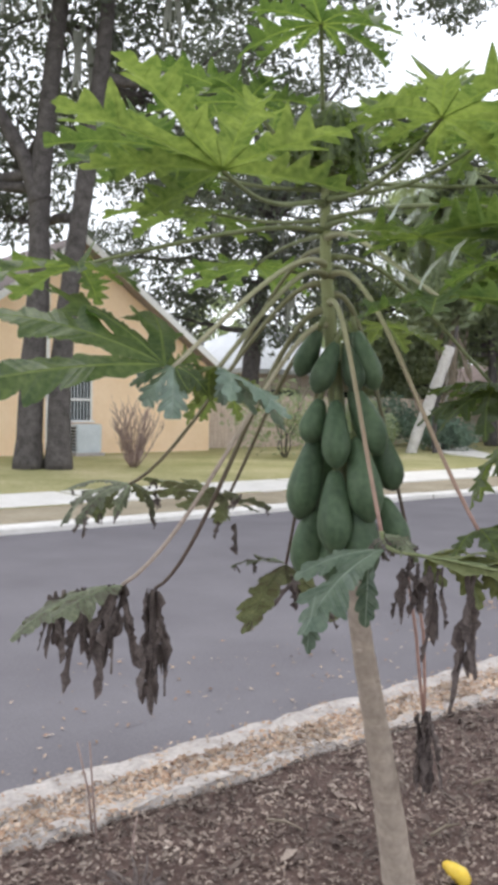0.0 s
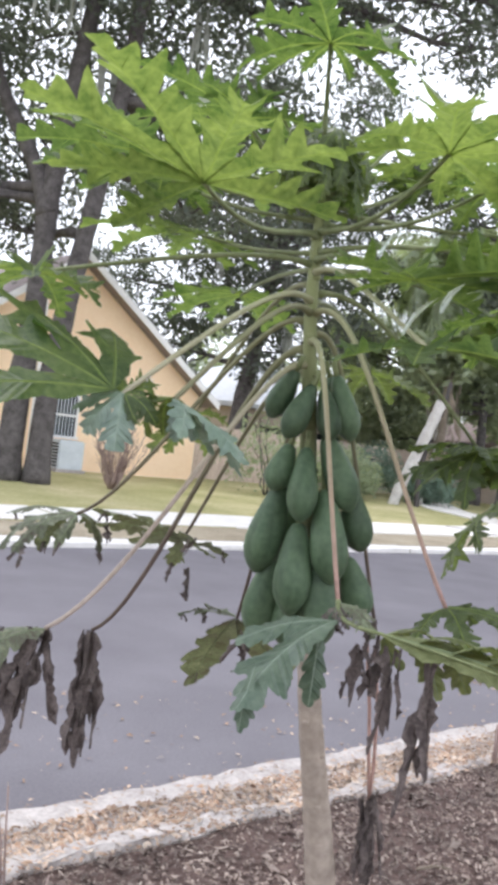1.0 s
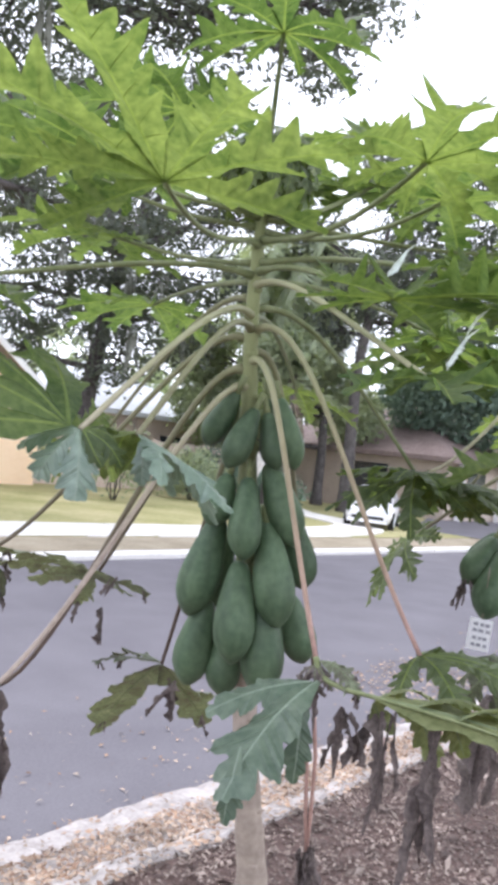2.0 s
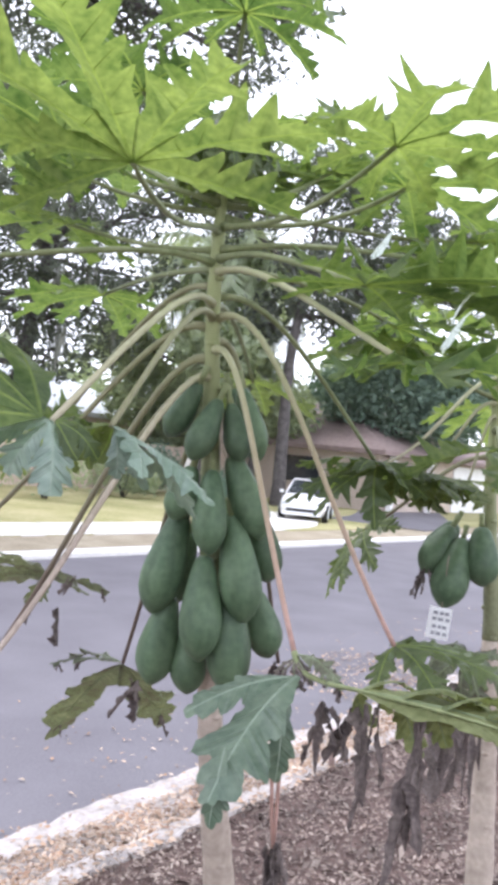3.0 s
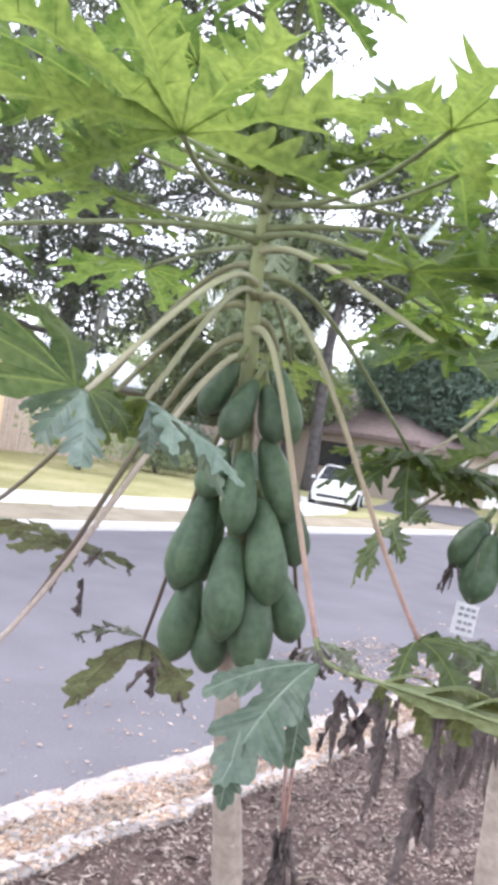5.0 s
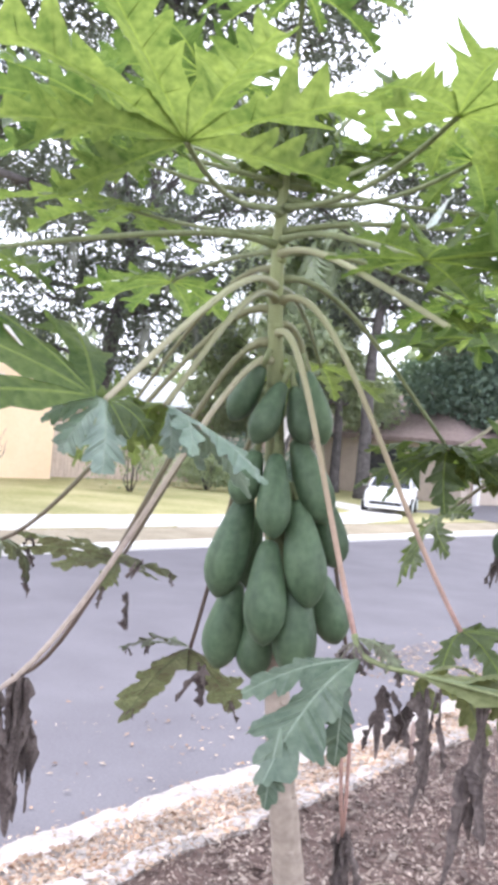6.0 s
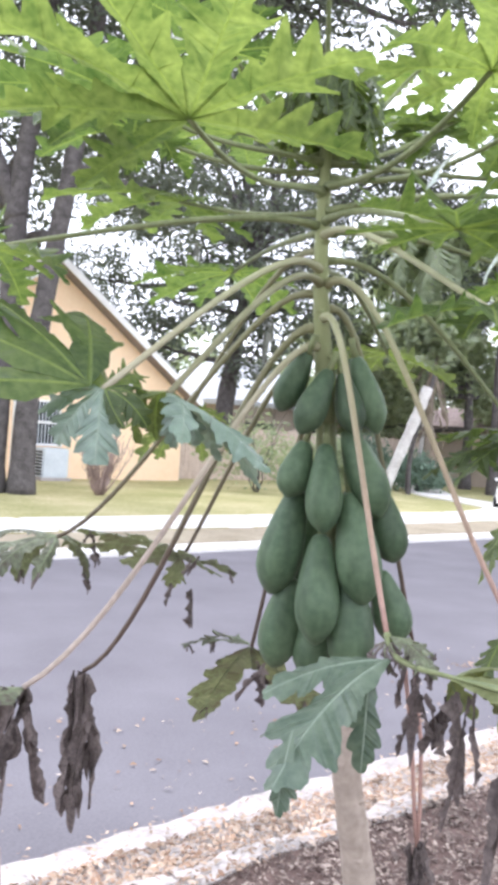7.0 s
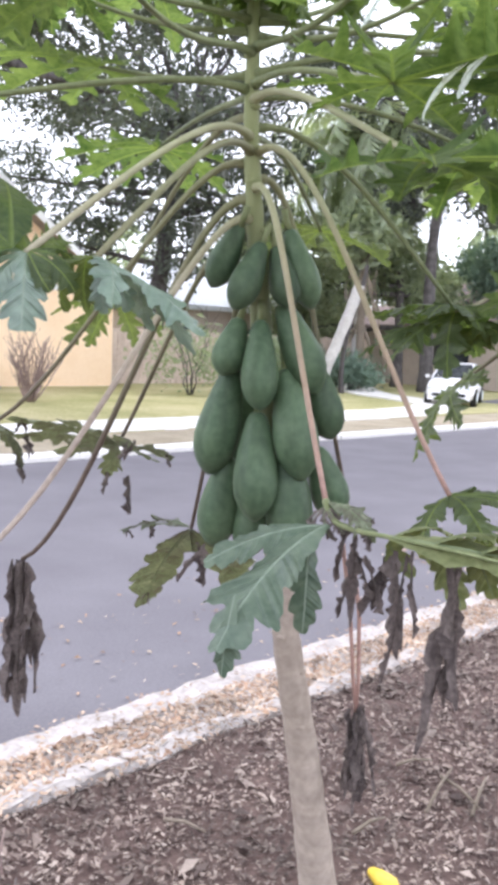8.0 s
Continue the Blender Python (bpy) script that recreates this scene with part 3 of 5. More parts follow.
def papaya_trunk(tree, base, stem, r0, ztop):
    line = smooth_line(stem, 14)
    cut = next(i for i, p in enumerate(line) if p.z > ztop * 0.56)
    for name, pts, m in (("trunk", line[:cut + 1], M_STEM), ("green_stem", line[cut:], M_STEM_GREEN)):
        bm = bmesh.new()
        tube(bm, pts, [stem_r(p.z / ztop, r0) * (1 + (0.04 if i % 4 == 0 else 0.0) + 0.015 * math.sin(i * 1.7)) for i, p in enumerate(pts)], 16)
        ob = part(name, bm, m, tree)
        ob.matrix_parent_inverse = Matrix.Translation(-Vector(base))
    # leaf scars round the upper stem
    for k in range(34):
        z = 0.55 + k * 0.048 * ztop / 2.36
        if z > ztop * 0.93:
            break
        a = on_stem(stem, z)
        an = k * 2.4
        bm = bmesh.new()
        r = stem_r(z / ztop, r0)
        c = a + Vector((math.cos(an), math.sin(an), 0)) * r * 0.93
        bmesh.ops.create_icosphere(bm, subdivisions=1, radius=1, matrix=Matrix.LocRotScale(c, Euler((0, 0, an)), (0.006, 0.014, 0.009)))
        part("leaf_scar", bm, M_STEM_GREEN if z > ztop * 0.56 else M_STEM, ob)
    return ob


BASE = STEM[0]
tree = tagged(new("papaya_tree"), "papaya tree with green fruit, long petioles and wilting lower leaves", "papaya tree")
tree.location = BASE
papaya_trunk(tree, BASE, STEM, 0.054, 2.36)


def G(z, J, **kw):
    return grown_leaf(tree, BASE, STEM, z, J, **kw)


# upper crown
G(2.14, (0.015, 1.83, 2.098), rise=-0.02, sag=0.07, size=0.39, droop=0.25, pitch=18, seed=11, skip=(7, 8))
G(2.15, (0.479, 1.956, 2.237), rise=-0.03, sag=0.05, size=0.35, droop=0.5, pitch=6, seed=12, cut=0.85)
G(2.17, (0.609, 2.275, 2.272), rise=-0.03, sag=0.04, size=0.33, droop=0.4, pitch=4, seed=13)
G(2.28, (0.203, 2.14, 2.522), rise=0.02, sag=0.03, size=0.27, droop=0.65, pitch=4, seed=14, cut=0.85, r0=0.0075)
G(2.10, (-0.125, 2.555, 2.16), rise=0.0, sag=0.02, size=0.33, droop=0.5, pitch=6, seed=15, r0=0.0068)
G(2.07, (-0.36, 2.02, 1.925), rise=0.03, size=0.34, droop=0.6, pitch=2, seed=16)
G(2.22, (-0.02, 2.72, 2.38), rise=0.02, size=0.32, droop=0.4, pitch=8, seed=17)
G(2.24, (0.26, 2.78, 2.46), rise=0.02, size=0.32, droop=0.3, pitch=12, seed=18)
G(2.24, (0.02, 2.2, 2.36), rise=0.0, sag=0.03, size=0.28, droop=0.35, pitch=10, seed=20, r0=0.0068)
G(2.24, (0.34, 2.62, 2.38), rise=0.0, sag=0.03, size=0.28, droop=0.3, pitch=14, seed=211, r0=0.0068)
G(2.25, (0.08, 2.48, 2.47), rise=0.0, size=0.32, droop=0.35, pitch=14, seed=212, r0=0.0068)
G(2.25, (0.42, 2.52, 2.48), rise=0.0, size=0.32, droop=0.35, pitch=12, seed=213, r0=0.0068)
G(2.2, (-0.12, 2.06, 2.2), rise=0.0, sag=0.04, size=0.32, droop=0.4, pitch=14, seed=214, r0=0.0068)
G(2.2, (0.82, 2.36, 2.2), rise=0.0, sag=0.04, size=0.3, droop=0.45, pitch=8, seed=216, r0=0.0068)
G(2.18, (-0.2, 2.36, 2.26), rise=0.0, sag=0.04, size=0.32, droop=0.4, pitch=8, seed=218, r0=0.0068)
G(2.22, (0.52, 2.62, 2.4), rise=0.0, sag=0.03, size=0.3, droop=0.45, pitch=8, seed=219, cut=0.85, r0=0.0068)
# middle tier
G(2.02, (-0.13, 2.9, 1.67), rise=0.08, size=0.21, droop=0.8, pitch=-25, pet=M_PET_DARK, seed=22, material=M_LEAF_MID)
G(1.98, (-0.06, 1.71, 1.676), rise=0.06, size=0.115, droop=0.4, curl=0.5, pitch=-42, az=-84, skip=(1, 3, 5, 7, 8), wide=1.5, cut=0.5, pet=M_PET_PALE, seed=23, material=M_LEAF_BLUE, r0=0.0082)
leaf(tree, BASE, (-0.055, 1.70, 1.676), -30, pitch=-8, roll=30, size=0.085, droop=0.6, curl=0.6, wide=1.2, cut=0.6, seed=228, material=M_LEAF_MID, skip=(4, 5, 6, 7, 8))
leaf(tree, BASE, (-0.075, 1.69, 1.68), -168, pitch=24, roll=-34, size=0.4, droop=0.35, curl=0.1, seed=123, wide=1.1, cut=0.6, skip=(3, 5, 6, 7, 8))
leaf(tree, BASE, (-0.06, 1.71, 1.677), 110, pitch=30, roll=10, size=0.15, droop=0.3, curl=0.15, seed=225, wide=1.2, skip=(3, 4, 5, 6, 7, 8))
G(1.95, (0.024, 1.76, 1.678), rise=0.06, size=0.19, droop=0.3, curl=0.5, pitch=-18, roll=-12, az=-24, skip=(4, 5, 6, 7, 8), wide=1.0, cut=0.65, pet=M_PET_DARK, seed=226, material=M_LEAF_BLUE, r0=0.0082)
leaf(tree, BASE, (0.03, 1.755, 1.676), -75, pitch=-50, size=0.085, droop=0.3, curl=0.5, wide=1.3, cut=0.5, seed=229, material=M_LEAF_BLUE, skip=(2, 3, 4, 5, 6, 7, 8))
leaf(tree, BASE, (0.02, 1.77, 1.68), 120, pitch=14, size=0.12, droop=1.0, curl=0.9, wide=1.0, cut=0.6, seed=227, skip=(5, 6, 7, 8), material=M_LEAF_MID)
G(2.05, (0.463, 1.746, 1.823), rise=0.03, size=0.36, droop=0.3, pitch=2, roll=4, az=-20, pet=M_PET_PALE, seed=24, skip=(7, 8))
G(2.08, (0.44, 1.93, 1.975), rise=0.02, size=0.38, droop=0.25, pitch=3, roll=5, az=-20, seed=25)
G(2.1, (0.64, 2.05, 2.06), rise=0.03, size=0.34, droop=0.5, pitch=-4, seed=26)
G(2.06, (-0.03, 2.9, 2.06), rise=0.03, size=0.3, droop=0.5, pitch=-8, seed=27)
G(2.06, (0.72, 2.6, 2.02), rise=0.05, size=0.33, droop=0.6, pitch=-8, seed=28)
G(1.98, (0.40, 2.84, 1.86), rise=0.06, size=0.24, droop=0.6, pitch=-8, seed=29, material=M_LEAF_MID)
G(2.0, (0.706, 2.632, 1.673), rise=0.08, size=0.32, droop=0.5, curl=0.25, pitch=-6, seed=30, wide=1.3, cut=0.8, material=M_LEAF_MID)
# curled-over lobes, coloured pale to stand for sky glare on glossy leaves
for k, (x, y, z, az, sz) in enumerate(((0.45, 1.45, 1.86, 200, 0.07), (0.50, 1.58, 1.91, 190, 0.05), (0.40, 1.62, 2.0, 205, 0.06))):
    leaf(tree, BASE, (x, y, z), az, pitch=-35, roll=25, size=sz * 1.3, droop=0.5, curl=0.2, wide=1.5, cut=0.1, seed=240 + k, material=M_LEAF_GLARE, skip=(1, 2, 3, 4, 5, 6, 7, 8), label="curled leaf lobe with sky glare painted pale")
# wilting lower leaves
G(1.93, (-0.356, 2.52, 1.355), rise=0.09, size=0.27, droop=0.5, curl=0.9, pitch=12, pet=M_PET_DARK, wide=0.75, cut=0.55, level=0.8, seed=31, material=M_LEAF_OLD, skip=(7, 8))
G(1.82, (-0.22, 1.93, 1.18), rise=0.05, sag=0.0, size=0.3, droop=0.1, curl=0.7, pitch=4, pet=M_PET_PALE, wide=0.8, cut=0.6, level=0.8, seed=32, material=M_LEAF_OLD, skip=(3, 4, 5, 6, 7, 8))
petiole(tree, BASE, STEM, 1.88, (0.369, 1.9, 1.328), rise=0.04, material=M_PET_PINK)
leaf(tree, BASE, (0.376, 1.87, 1.298), 229, pitch=-12, roll=-6, size=0.29, droop=0.45, curl=0.25, wide=1.3, cut=0.62, seed=33, material=M_LEAF_GREY, skip=(1, 2, 3, 4, 5, 6, 7, 8))
leaf(tree, BASE, (0.343, 1.83, 1.288), -100, pitch=-70, size=0.16, droop=0.1, curl=0.4, wide=0.95, cut=0.3, seed=134, material=M_LEAF_GREY, skip=(1, 2, 3, 4, 5, 6, 7, 8))
leaf(tree, BASE, (0.366, 1.865, 1.295), 200, pitch=-4, roll=-14, size=0.2, droop=0.4, curl=0.35, wide=1.1, cut=0.6, seed=138, material=M_LEAF_GREY, skip=(1, 2, 3, 4, 5, 6, 7, 8))
leaf(tree, BASE, (0.235, 1.71, 1.225), -120, pitch=-80, size=0.12, droop=0.0, curl=0.3, wide=1.1, cut=0.2, seed=137, material=M_LEAF_GREY, skip=(1, 2, 3, 4, 5, 6, 7, 8))
leaf(tree, BASE, (0.372, 1.895, 1.325), -60, pitch=10, size=0.12, droop=0.2, curl=1.1, wide=1.0, seed=133, material=M_LEAF_OLD, skip=(2, 4, 5, 6, 7, 8))
leaf(tree, BASE, (0.372, 1.893, 1.32), -160, pitch=-30, size=0.07, droop=0.4, curl=1.1, wide=1.2, seed=233, material=M_DEAD, skip=(4, 5, 6, 7, 8))
bm = bmesh.new()
tube(bm, smooth_line([(0.369, 1.9, 1.328), (0.38, 1.87, 1.303), (0.41, 1.82, 1.298), (0.451, 1.789, 1.298), (0.56, 1.71, 1.294), (0.70, 1.64, 1.275)], 4), [0.006 - 0.0002 * i for i in range(21)], 6)
part("leaf_rib", bm, M_PET_GREEN, tree).matrix_parent_inverse = Matrix.Translation(-Vector(BASE))
leaf(tree, BASE, (0.451, 1.789, 1.298), -29, pitch=-2, roll=24, size=0.40, droop=0.12, curl=0.3, wide=0.9, cut=0.6, seed=135, material=M_LEAF_OLIVE, skip=(1, 2, 3, 4, 5, 6, 7, 8))
for k, (x, y, az, sz) in enumerate(((0.46, 1.785, 30, 0.13), (0.51, 1.745, 12, 0.17), (0.57, 1.705, 24, 0.18), (0.63, 1.675, 14, 0.18))):
    leaf(tree, BASE, (x, y, 1.297), az, pitch=30, roll=-18, size=sz, droop=1.1, curl=0.6, wide=1.0, cut=0.5, seed=136 + k, material=M_LEAF_OLIVE, skip=(2, 4, 5, 6, 7, 8))
G(1.95, (0.596, 2.04, 1.32), rise=0.13, size=0.24, droop=0.3, curl=0.9, pitch=8, az=-12, pet=M_PET_PINK, wide=0.9, level=0.35, seed=34, material=M_LEAF_MID, skip=(5, 7, 8))
G(1.8, (-0.094, 2.752, 1.292), rise=0.05, size=0.29, droop=0.1, curl=0.35, pitch=24, roll=14, az=208, pet=M_PET_DARK, wide=0.85, cut=0.5, seed=35, material=M_LEAF_OLD, skip=(8,))
G(1.72, (0.11, 2.62, 1.115), rise=0.04, size=0.2, droop=0.2, curl=0.6, pitch=12, az=170, pet=M_PET_DARK, wide=0.8, seed=37, material=M_LEAF_OLD, skip=(1, 3, 4, 5, 6, 7, 8))
leaf(tree, BASE, (0.108, 2.625, 1.112), 113, pitch=-32, roll=12, size=0.52, droop=0.0, curl=0.3, wide=0.75, cut=0.6, seed=36, material=M_LEAF_OLD, skip=(1, 3, 4, 5, 6, 7, 8))
# dead leaves
petiole(tree, BASE, STEM, 1.86, (-0.284, 2.56, 1.035), rise=0.07, sag=0.0, r0=0.009, material=M_PET_DARK, level=0.85)
dead_leaf(tree, BASE, (-0.284, 2.56, 1.03), 0.37, 8, 41, 0.06)
dead_leaf(tree, BASE, (-0.235, 1.92, 1.18), 0.25, 5, 42, 0.16)
dead_leaf(tree, BASE, (-0.30, 1.90, 1.175), 0.22, 5, 43, 0.2)
dead_leaf(tree, BASE, (-0.355, 1.88, 1.17), 0.16, 4, 143, 0.25)
petiole(tree, BASE, STEM, 1.9, (0.491, 2.577, 1.149), rise=0.1, r0=0.008, material=M_PET_DARK)
dead_leaf(tree, BASE, (0.491, 2.577, 1.149), 0.17, 2, 44, 0.12, 1.4)
for dx in (0.0, 0.022):
    bm = bmesh.new()
    tube(bm, [(0.475 + dx, 2.59, 1.1), (0.505 + dx, 2.61, 0.92), (0.525 + dx * 0.6, 2.64, 0.75), (0.537, 2.635, 0.655)], [0.0055, 0.005, 0.005, 0.004], 6)
    part("dry_rib", bm, M_PET_PINK, tree).matrix_parent_inverse = Matrix.Translation(-Vector(BASE))
dead_leaf(tree, BASE, (0.537, 2.635, 0.675), 0.27, 7, 144, 0.12)
dead_leaf(tree, BASE, (0.469, 1.837, 1.266), 0.15, 2, 45, 0.25, 1.5)
dead_leaf(tree, BASE, (0.419, 1.847, 1.257), 0.12, 2, 46, 0.35, 1.6)
dead_leaf(tree, BASE, (0.48, 1.78, 1.28), 0.2, 2, 47, 0.1, 0.9)
dead_leaf(tree, BASE, (0.535, 1.745, 1.28), 0.3, 2, 48, 0.07, 0.9)
dead_leaf(tree, BASE, (-0.050, 2.747, 1.218), 0.17, 1, 49, 0.15, 2.2)
dead_leaf(tree, BASE, (0.142, 2.547, 1.100), 0.13, 2, 50, 0.4, 1.8)
# young drooping leaves round the bud
for k in range(12):
    a = k * 2.4
    J = (0.215 + 0.05 * math.cos(a), 2.31 + 0.05 * math.sin(a), 2.28 + 0.01 * k)
    leaf(tree, BASE, J, math.degrees(a), pitch=-30, size=0.14, droop=1.2, curl=0.35, seed=60 + k, material=M_LEAF_MID if k % 3 else None, skip=(5, 6, 7, 8))

# green fruit
FR = lambda top, tip, r, seed: fruit(tree, BASE, top, tip, r, seed)
FR((0.205, 2.351, 1.804), (0.149, 2.392, 1.679), 0.03, 1)
FR((0.252, 2.345, 1.770), (0.199, 2.322, 1.633), 0.031, 2)
FR((0.279, 2.361, 1.765), (0.314, 2.335, 1.640), 0.029, 3)
FR((0.305, 2.387, 1.804), (0.363, 2.402, 1.644), 0.032, 4)
FR((0.288, 2.447, 1.804), (0.356, 2.467, 1.657), 0.032, 5)
FR((0.212, 2.387, 1.618), (0.179, 2.382, 1.496), 0.034, 6)
FR((0.255, 2.367, 1.615), (0.261, 2.335, 1.43), 0.037, 7)
FR((0.298, 2.387, 1.652), (0.381, 2.387, 1.467), 0.04, 8)
FR((0.204, 2.427, 1.520), (0.154, 2.442, 1.276), 0.046, 9)
FR((0.311, 2.382, 1.516), (0.357, 2.347, 1.286), 0.045, 10)
FR((0.258, 2.382, 1.423), (0.261, 2.342, 1.196), 0.045, 11)
FR((0.374, 2.427, 1.530), (0.422, 2.457, 1.364), 0.04, 12)
FR((0.198, 2.457, 1.315), (0.170, 2.477, 1.105), 0.044, 13)
FR((0.324, 2.397, 1.359), (0.340, 2.372, 1.120), 0.046, 14)
FR((0.388, 2.457, 1.345), (0.446, 2.477, 1.183), 0.04, 15)
FR((0.254, 2.457, 1.266), (0.255, 2.447, 1.095), 0.04, 16)
FR((0.314, 2.517, 1.511), (0.348, 2.597, 1.306), 0.042, 17)
FR((0.235, 2.517, 1.462), (0.199, 2.597, 1.266), 0.042, 18)

# second papaya
STEM2 = [(1.254, 2.917, 0.000), (1.227, 2.907, 0.631), (1.195, 2.897, 1.218), (1.152, 2.897, 1.608), (1.146, 2.897, 1.901), (1.142, 2.897, 2.097)]
BASE2 = STEM2[0]
tree2 = tagged(new("papaya_tree"), "smaller papaya tree with rounder green fruit near a paper tag", "papaya tree")
tree2.location = BASE2
papaya_trunk(tree2, BASE2, STEM2, 0.055, 2.1)
for k, (top, tip, r) in enumerate((((1.055, 2.837, 1.477), (0.994, 2.797, 1.281), 0.05), ((1.035, 2.877, 1.506), (0.952, 2.857, 1.369), 0.043), ((1.104, 2.827, 1.516), (1.103, 2.787, 1.350), 0.048), ((1.064, 2.927, 1.516), (1.007, 2.967, 1.389), 0.045))):
    fruit(tree2, BASE2, top, tip, r, 80 + k)
for k, (z, J, kw) in enumerate((
    (1.95, (0.72, 2.66, 1.66), dict(rise=0.0, sag=0.08, r0=0.007, size=0.26, droop=0.45, curl=0.25, pitch=-20, pet=M_PET_PALE, material=M_LEAF_MID)),
    (1.72, (0.795, 2.947, 1.472), dict(rise=0.0, size=0.26, droop=0.3, curl=0.4, pitch=-45, pet=M_PET_DARK, material=M_LEAF_MID)),
    (1.88, (0.9, 2.74, 1.655), dict(rise=0.02, size=0.22, droop=0.4, curl=0.25, pitch=-4, wide=1.3, cut=0.8, pet=M_PET_DARK, r0=0.006, material=M_LEAF_MID)),
    (1.84, (1.03, 2.78, 1.645), dict(rise=0.02, size=0.2, droop=0.45, curl=0.25, pitch=-6, wide=1.3, cut=0.8, pet=M_PET_DARK, r0=0.006, material=M_LEAF_MID)),
    (1.8, (0.960, 2.447, 1.726), dict(rise=0.03, size=0.3, droop=0.7, pitch=-10)),
    (1.9, (0.824, 2.747, 1.999), dict(rise=0.0, size=0.32, droop=0.6, pitch=0)),
    (1.95, (1.002, 2.447, 2.097), dict(rise=0.0, size=0.32, droop=0.5, pitch=0)),
    (1.98, (1.352, 2.497, 2.116), dict(rise=0.0, size=0.34, droop=0.5, pitch=0)),
    (2.0, (1.050, 3.197, 2.195), dict(rise=0.0, size=0.32, droop=0.5, pitch=5)),
    (1.9, (1.504, 2.997, 1.999), dict(rise=0.03, size=0.32, droop=0.6, pitch=-5)),
    (1.85, (1.306, 3.297, 1.901), dict(rise=0.03, size=0.3, droop=0.6, pitch=-8)),
    (2.05, (1.117, 2.747, 2.341), dict(rise=0.0, size=0.26, droop=0.4, pitch=12)),
)):
    grown_leaf(tree2, BASE2, STEM2, z, J, seed=90 + k, **kw)
dead_leaf(tree2, BASE2, (0.955, 2.85, 1.4), 0.11, 2, 51, 0.35)
dead_leaf(tree2, BASE2, (1.072, 2.697, 1.120), 0.34, 3, 52, 0.2, 0.7)
leaf(tree2, BASE2, (0.950, 2.497, 1.218), -150, pitch=-50, size=0.22, droop=0.5, curl=1.0, wide=0.9, seed=153, material=M_LEAF_OLD, skip=(7, 8))
dead_leaf(tree2, BASE2, (0.922, 2.497, 1.139), 0.3, 2, 53, 0.2, 1.6)


# ==== ground clutter ====
bm = bmesh.new()
tube(bm, [(0.645, 2.95, 0.045), (0.652, 2.94, 0.046), (0.67, 2.91, 0.048), (0.692, 2.87, 0.05), (0.705, 2.84, 0.046), (0.71, 2.83, 0.044)], [0.006, 0.015, 0.024, 0.03, 0.022, 0.005], 14)
tagged(part("squash", bm, M_YELLOW), "small yellow squash lying on the mulch", "squash")


def stick(pts, r, material, label, name="stick"):
    bm = bmesh.new()
    tube(bm, pts, [r * (1 - 0.5 * i / (len(pts) - 1)) for i in range(len(pts))], 6)
    return tagged(part(name, bm, material), label, name.split("_")[-1], {"dry_twig": "twigs on the mulch", "weed_stem": "weed stems by the kerb"}.get(name, ""))


stick([(1.36, 5.0, 0.0), (1.362, 5.0, 0.14), (1.358, 5.0, 0.25)], 0.018, M_TWIG, "short weathered wooden stake in the mulch", "garden_stake")
for k, (x, y, a, L) in enumerate(((0.88, 3.3, 63, 0.33), (1.03, 3.29, 66, 0.26), (0.62, 3.15, 36, 0.14), (0.83, 3.62, 11, 0.14), (0.02, 3.18, -31, 0.16), (0.98, 3.55, -71, 0.25))):
    d = Vector((math.cos(radians(a)), math.sin(radians(a)), 0))
    p = Vector((x, y, 0.04))
    stick([p, p + d * L * 0.5 + Vector((0, 0, 0.02)), p + d * L + Vector((0, 0, 0.012))], 0.007, M_TAN, "broken dry twig lying on the mulch", "dry_twig")
for k, (x, y, h) in enumerate(((-0.60, 3.0, 0.35), (-0.575, 2.97, 0.37), (-0.40, 2.86, 0.16))):
    p = Vector((x, y, 0.0))
    stick([p, p + Vector((-0.02, 0.01, h * 0.5)), p + Vector((-0.07 + 0.03 * k, 0.03, h))], 0.006, M_TWIG, "thin dry weed stem standing by the kerb", "weed_stem")

# dry weed
weed = tagged(new("dry_weed"), "low clump of dark withered weeds on the mulch", "weed")
weed.location = (-0.35, 2.66, 0.02)
rng = random.Random(71)
for k in range(16):
    a = k * 2.4
    V, F = [], []
    lobe(V, F, (0.02 * math.cos(a), 0.02 * math.sin(a), 0), (0.5 * math.cos(a), 0.5 * math.sin(a), 1.0), (-math.sin(a), math.cos(a), 0), rng.uniform(0.07, 0.16), ramp([0, 0.3, 0.6, 0.85, 1], [0.02, 0.06, 0.04, 0.09, 0.01]), rng.uniform(0.6, 1.8), 8, 0.6, rng.uniform(-2, 2), 0.4, rng)
    mesh_from("blade", V, F, M_DEAD, weed, None)

# paper tag
tag = tagged(new("hanging_tag"), "white printed card hanging on a string below the fruit", "tag")
tag.matrix_world = look((0.982, 2.78, 1.24), (0.2, -0.5, 1.4)) @ pose(0, 0, 0, 0, 0, 5) @ Matrix.Scale(0.95, 4)
bm = bmesh.new()
box(bm, -0.033, 0.033, -0.046, 0.046, -0.0015, 0.0015)
part("card", bm, M_PAPER, tag, smooth=False)
for k, (y, w) in enumerate(((0.03, 0.05), (0.012, 0.058), (-0.01, 0.045), (-0.03, 0.052))):
    for j in range(3):
        for z in (-0.0045, 0.0018):
            bm = bmesh.new()
            x = -w / 2 + j * w / 3
            box(bm, x, x + w * (0.26 - 0.05 * ((j + k) % 2)), y - 0.0045, y + 0.0045, z, z + 0.0027)
            part("print_bar", bm, M_INK, tag, smooth=False)
bm = bmesh.new()
tube(bm, [(0, 0.044, 0), (0.004, 0.12, -0.01), (0.01, 0.2, -0.03)], [0.0013, 0.0013, 0.0013], 5)
part("string", bm, M_TWIG, tag)


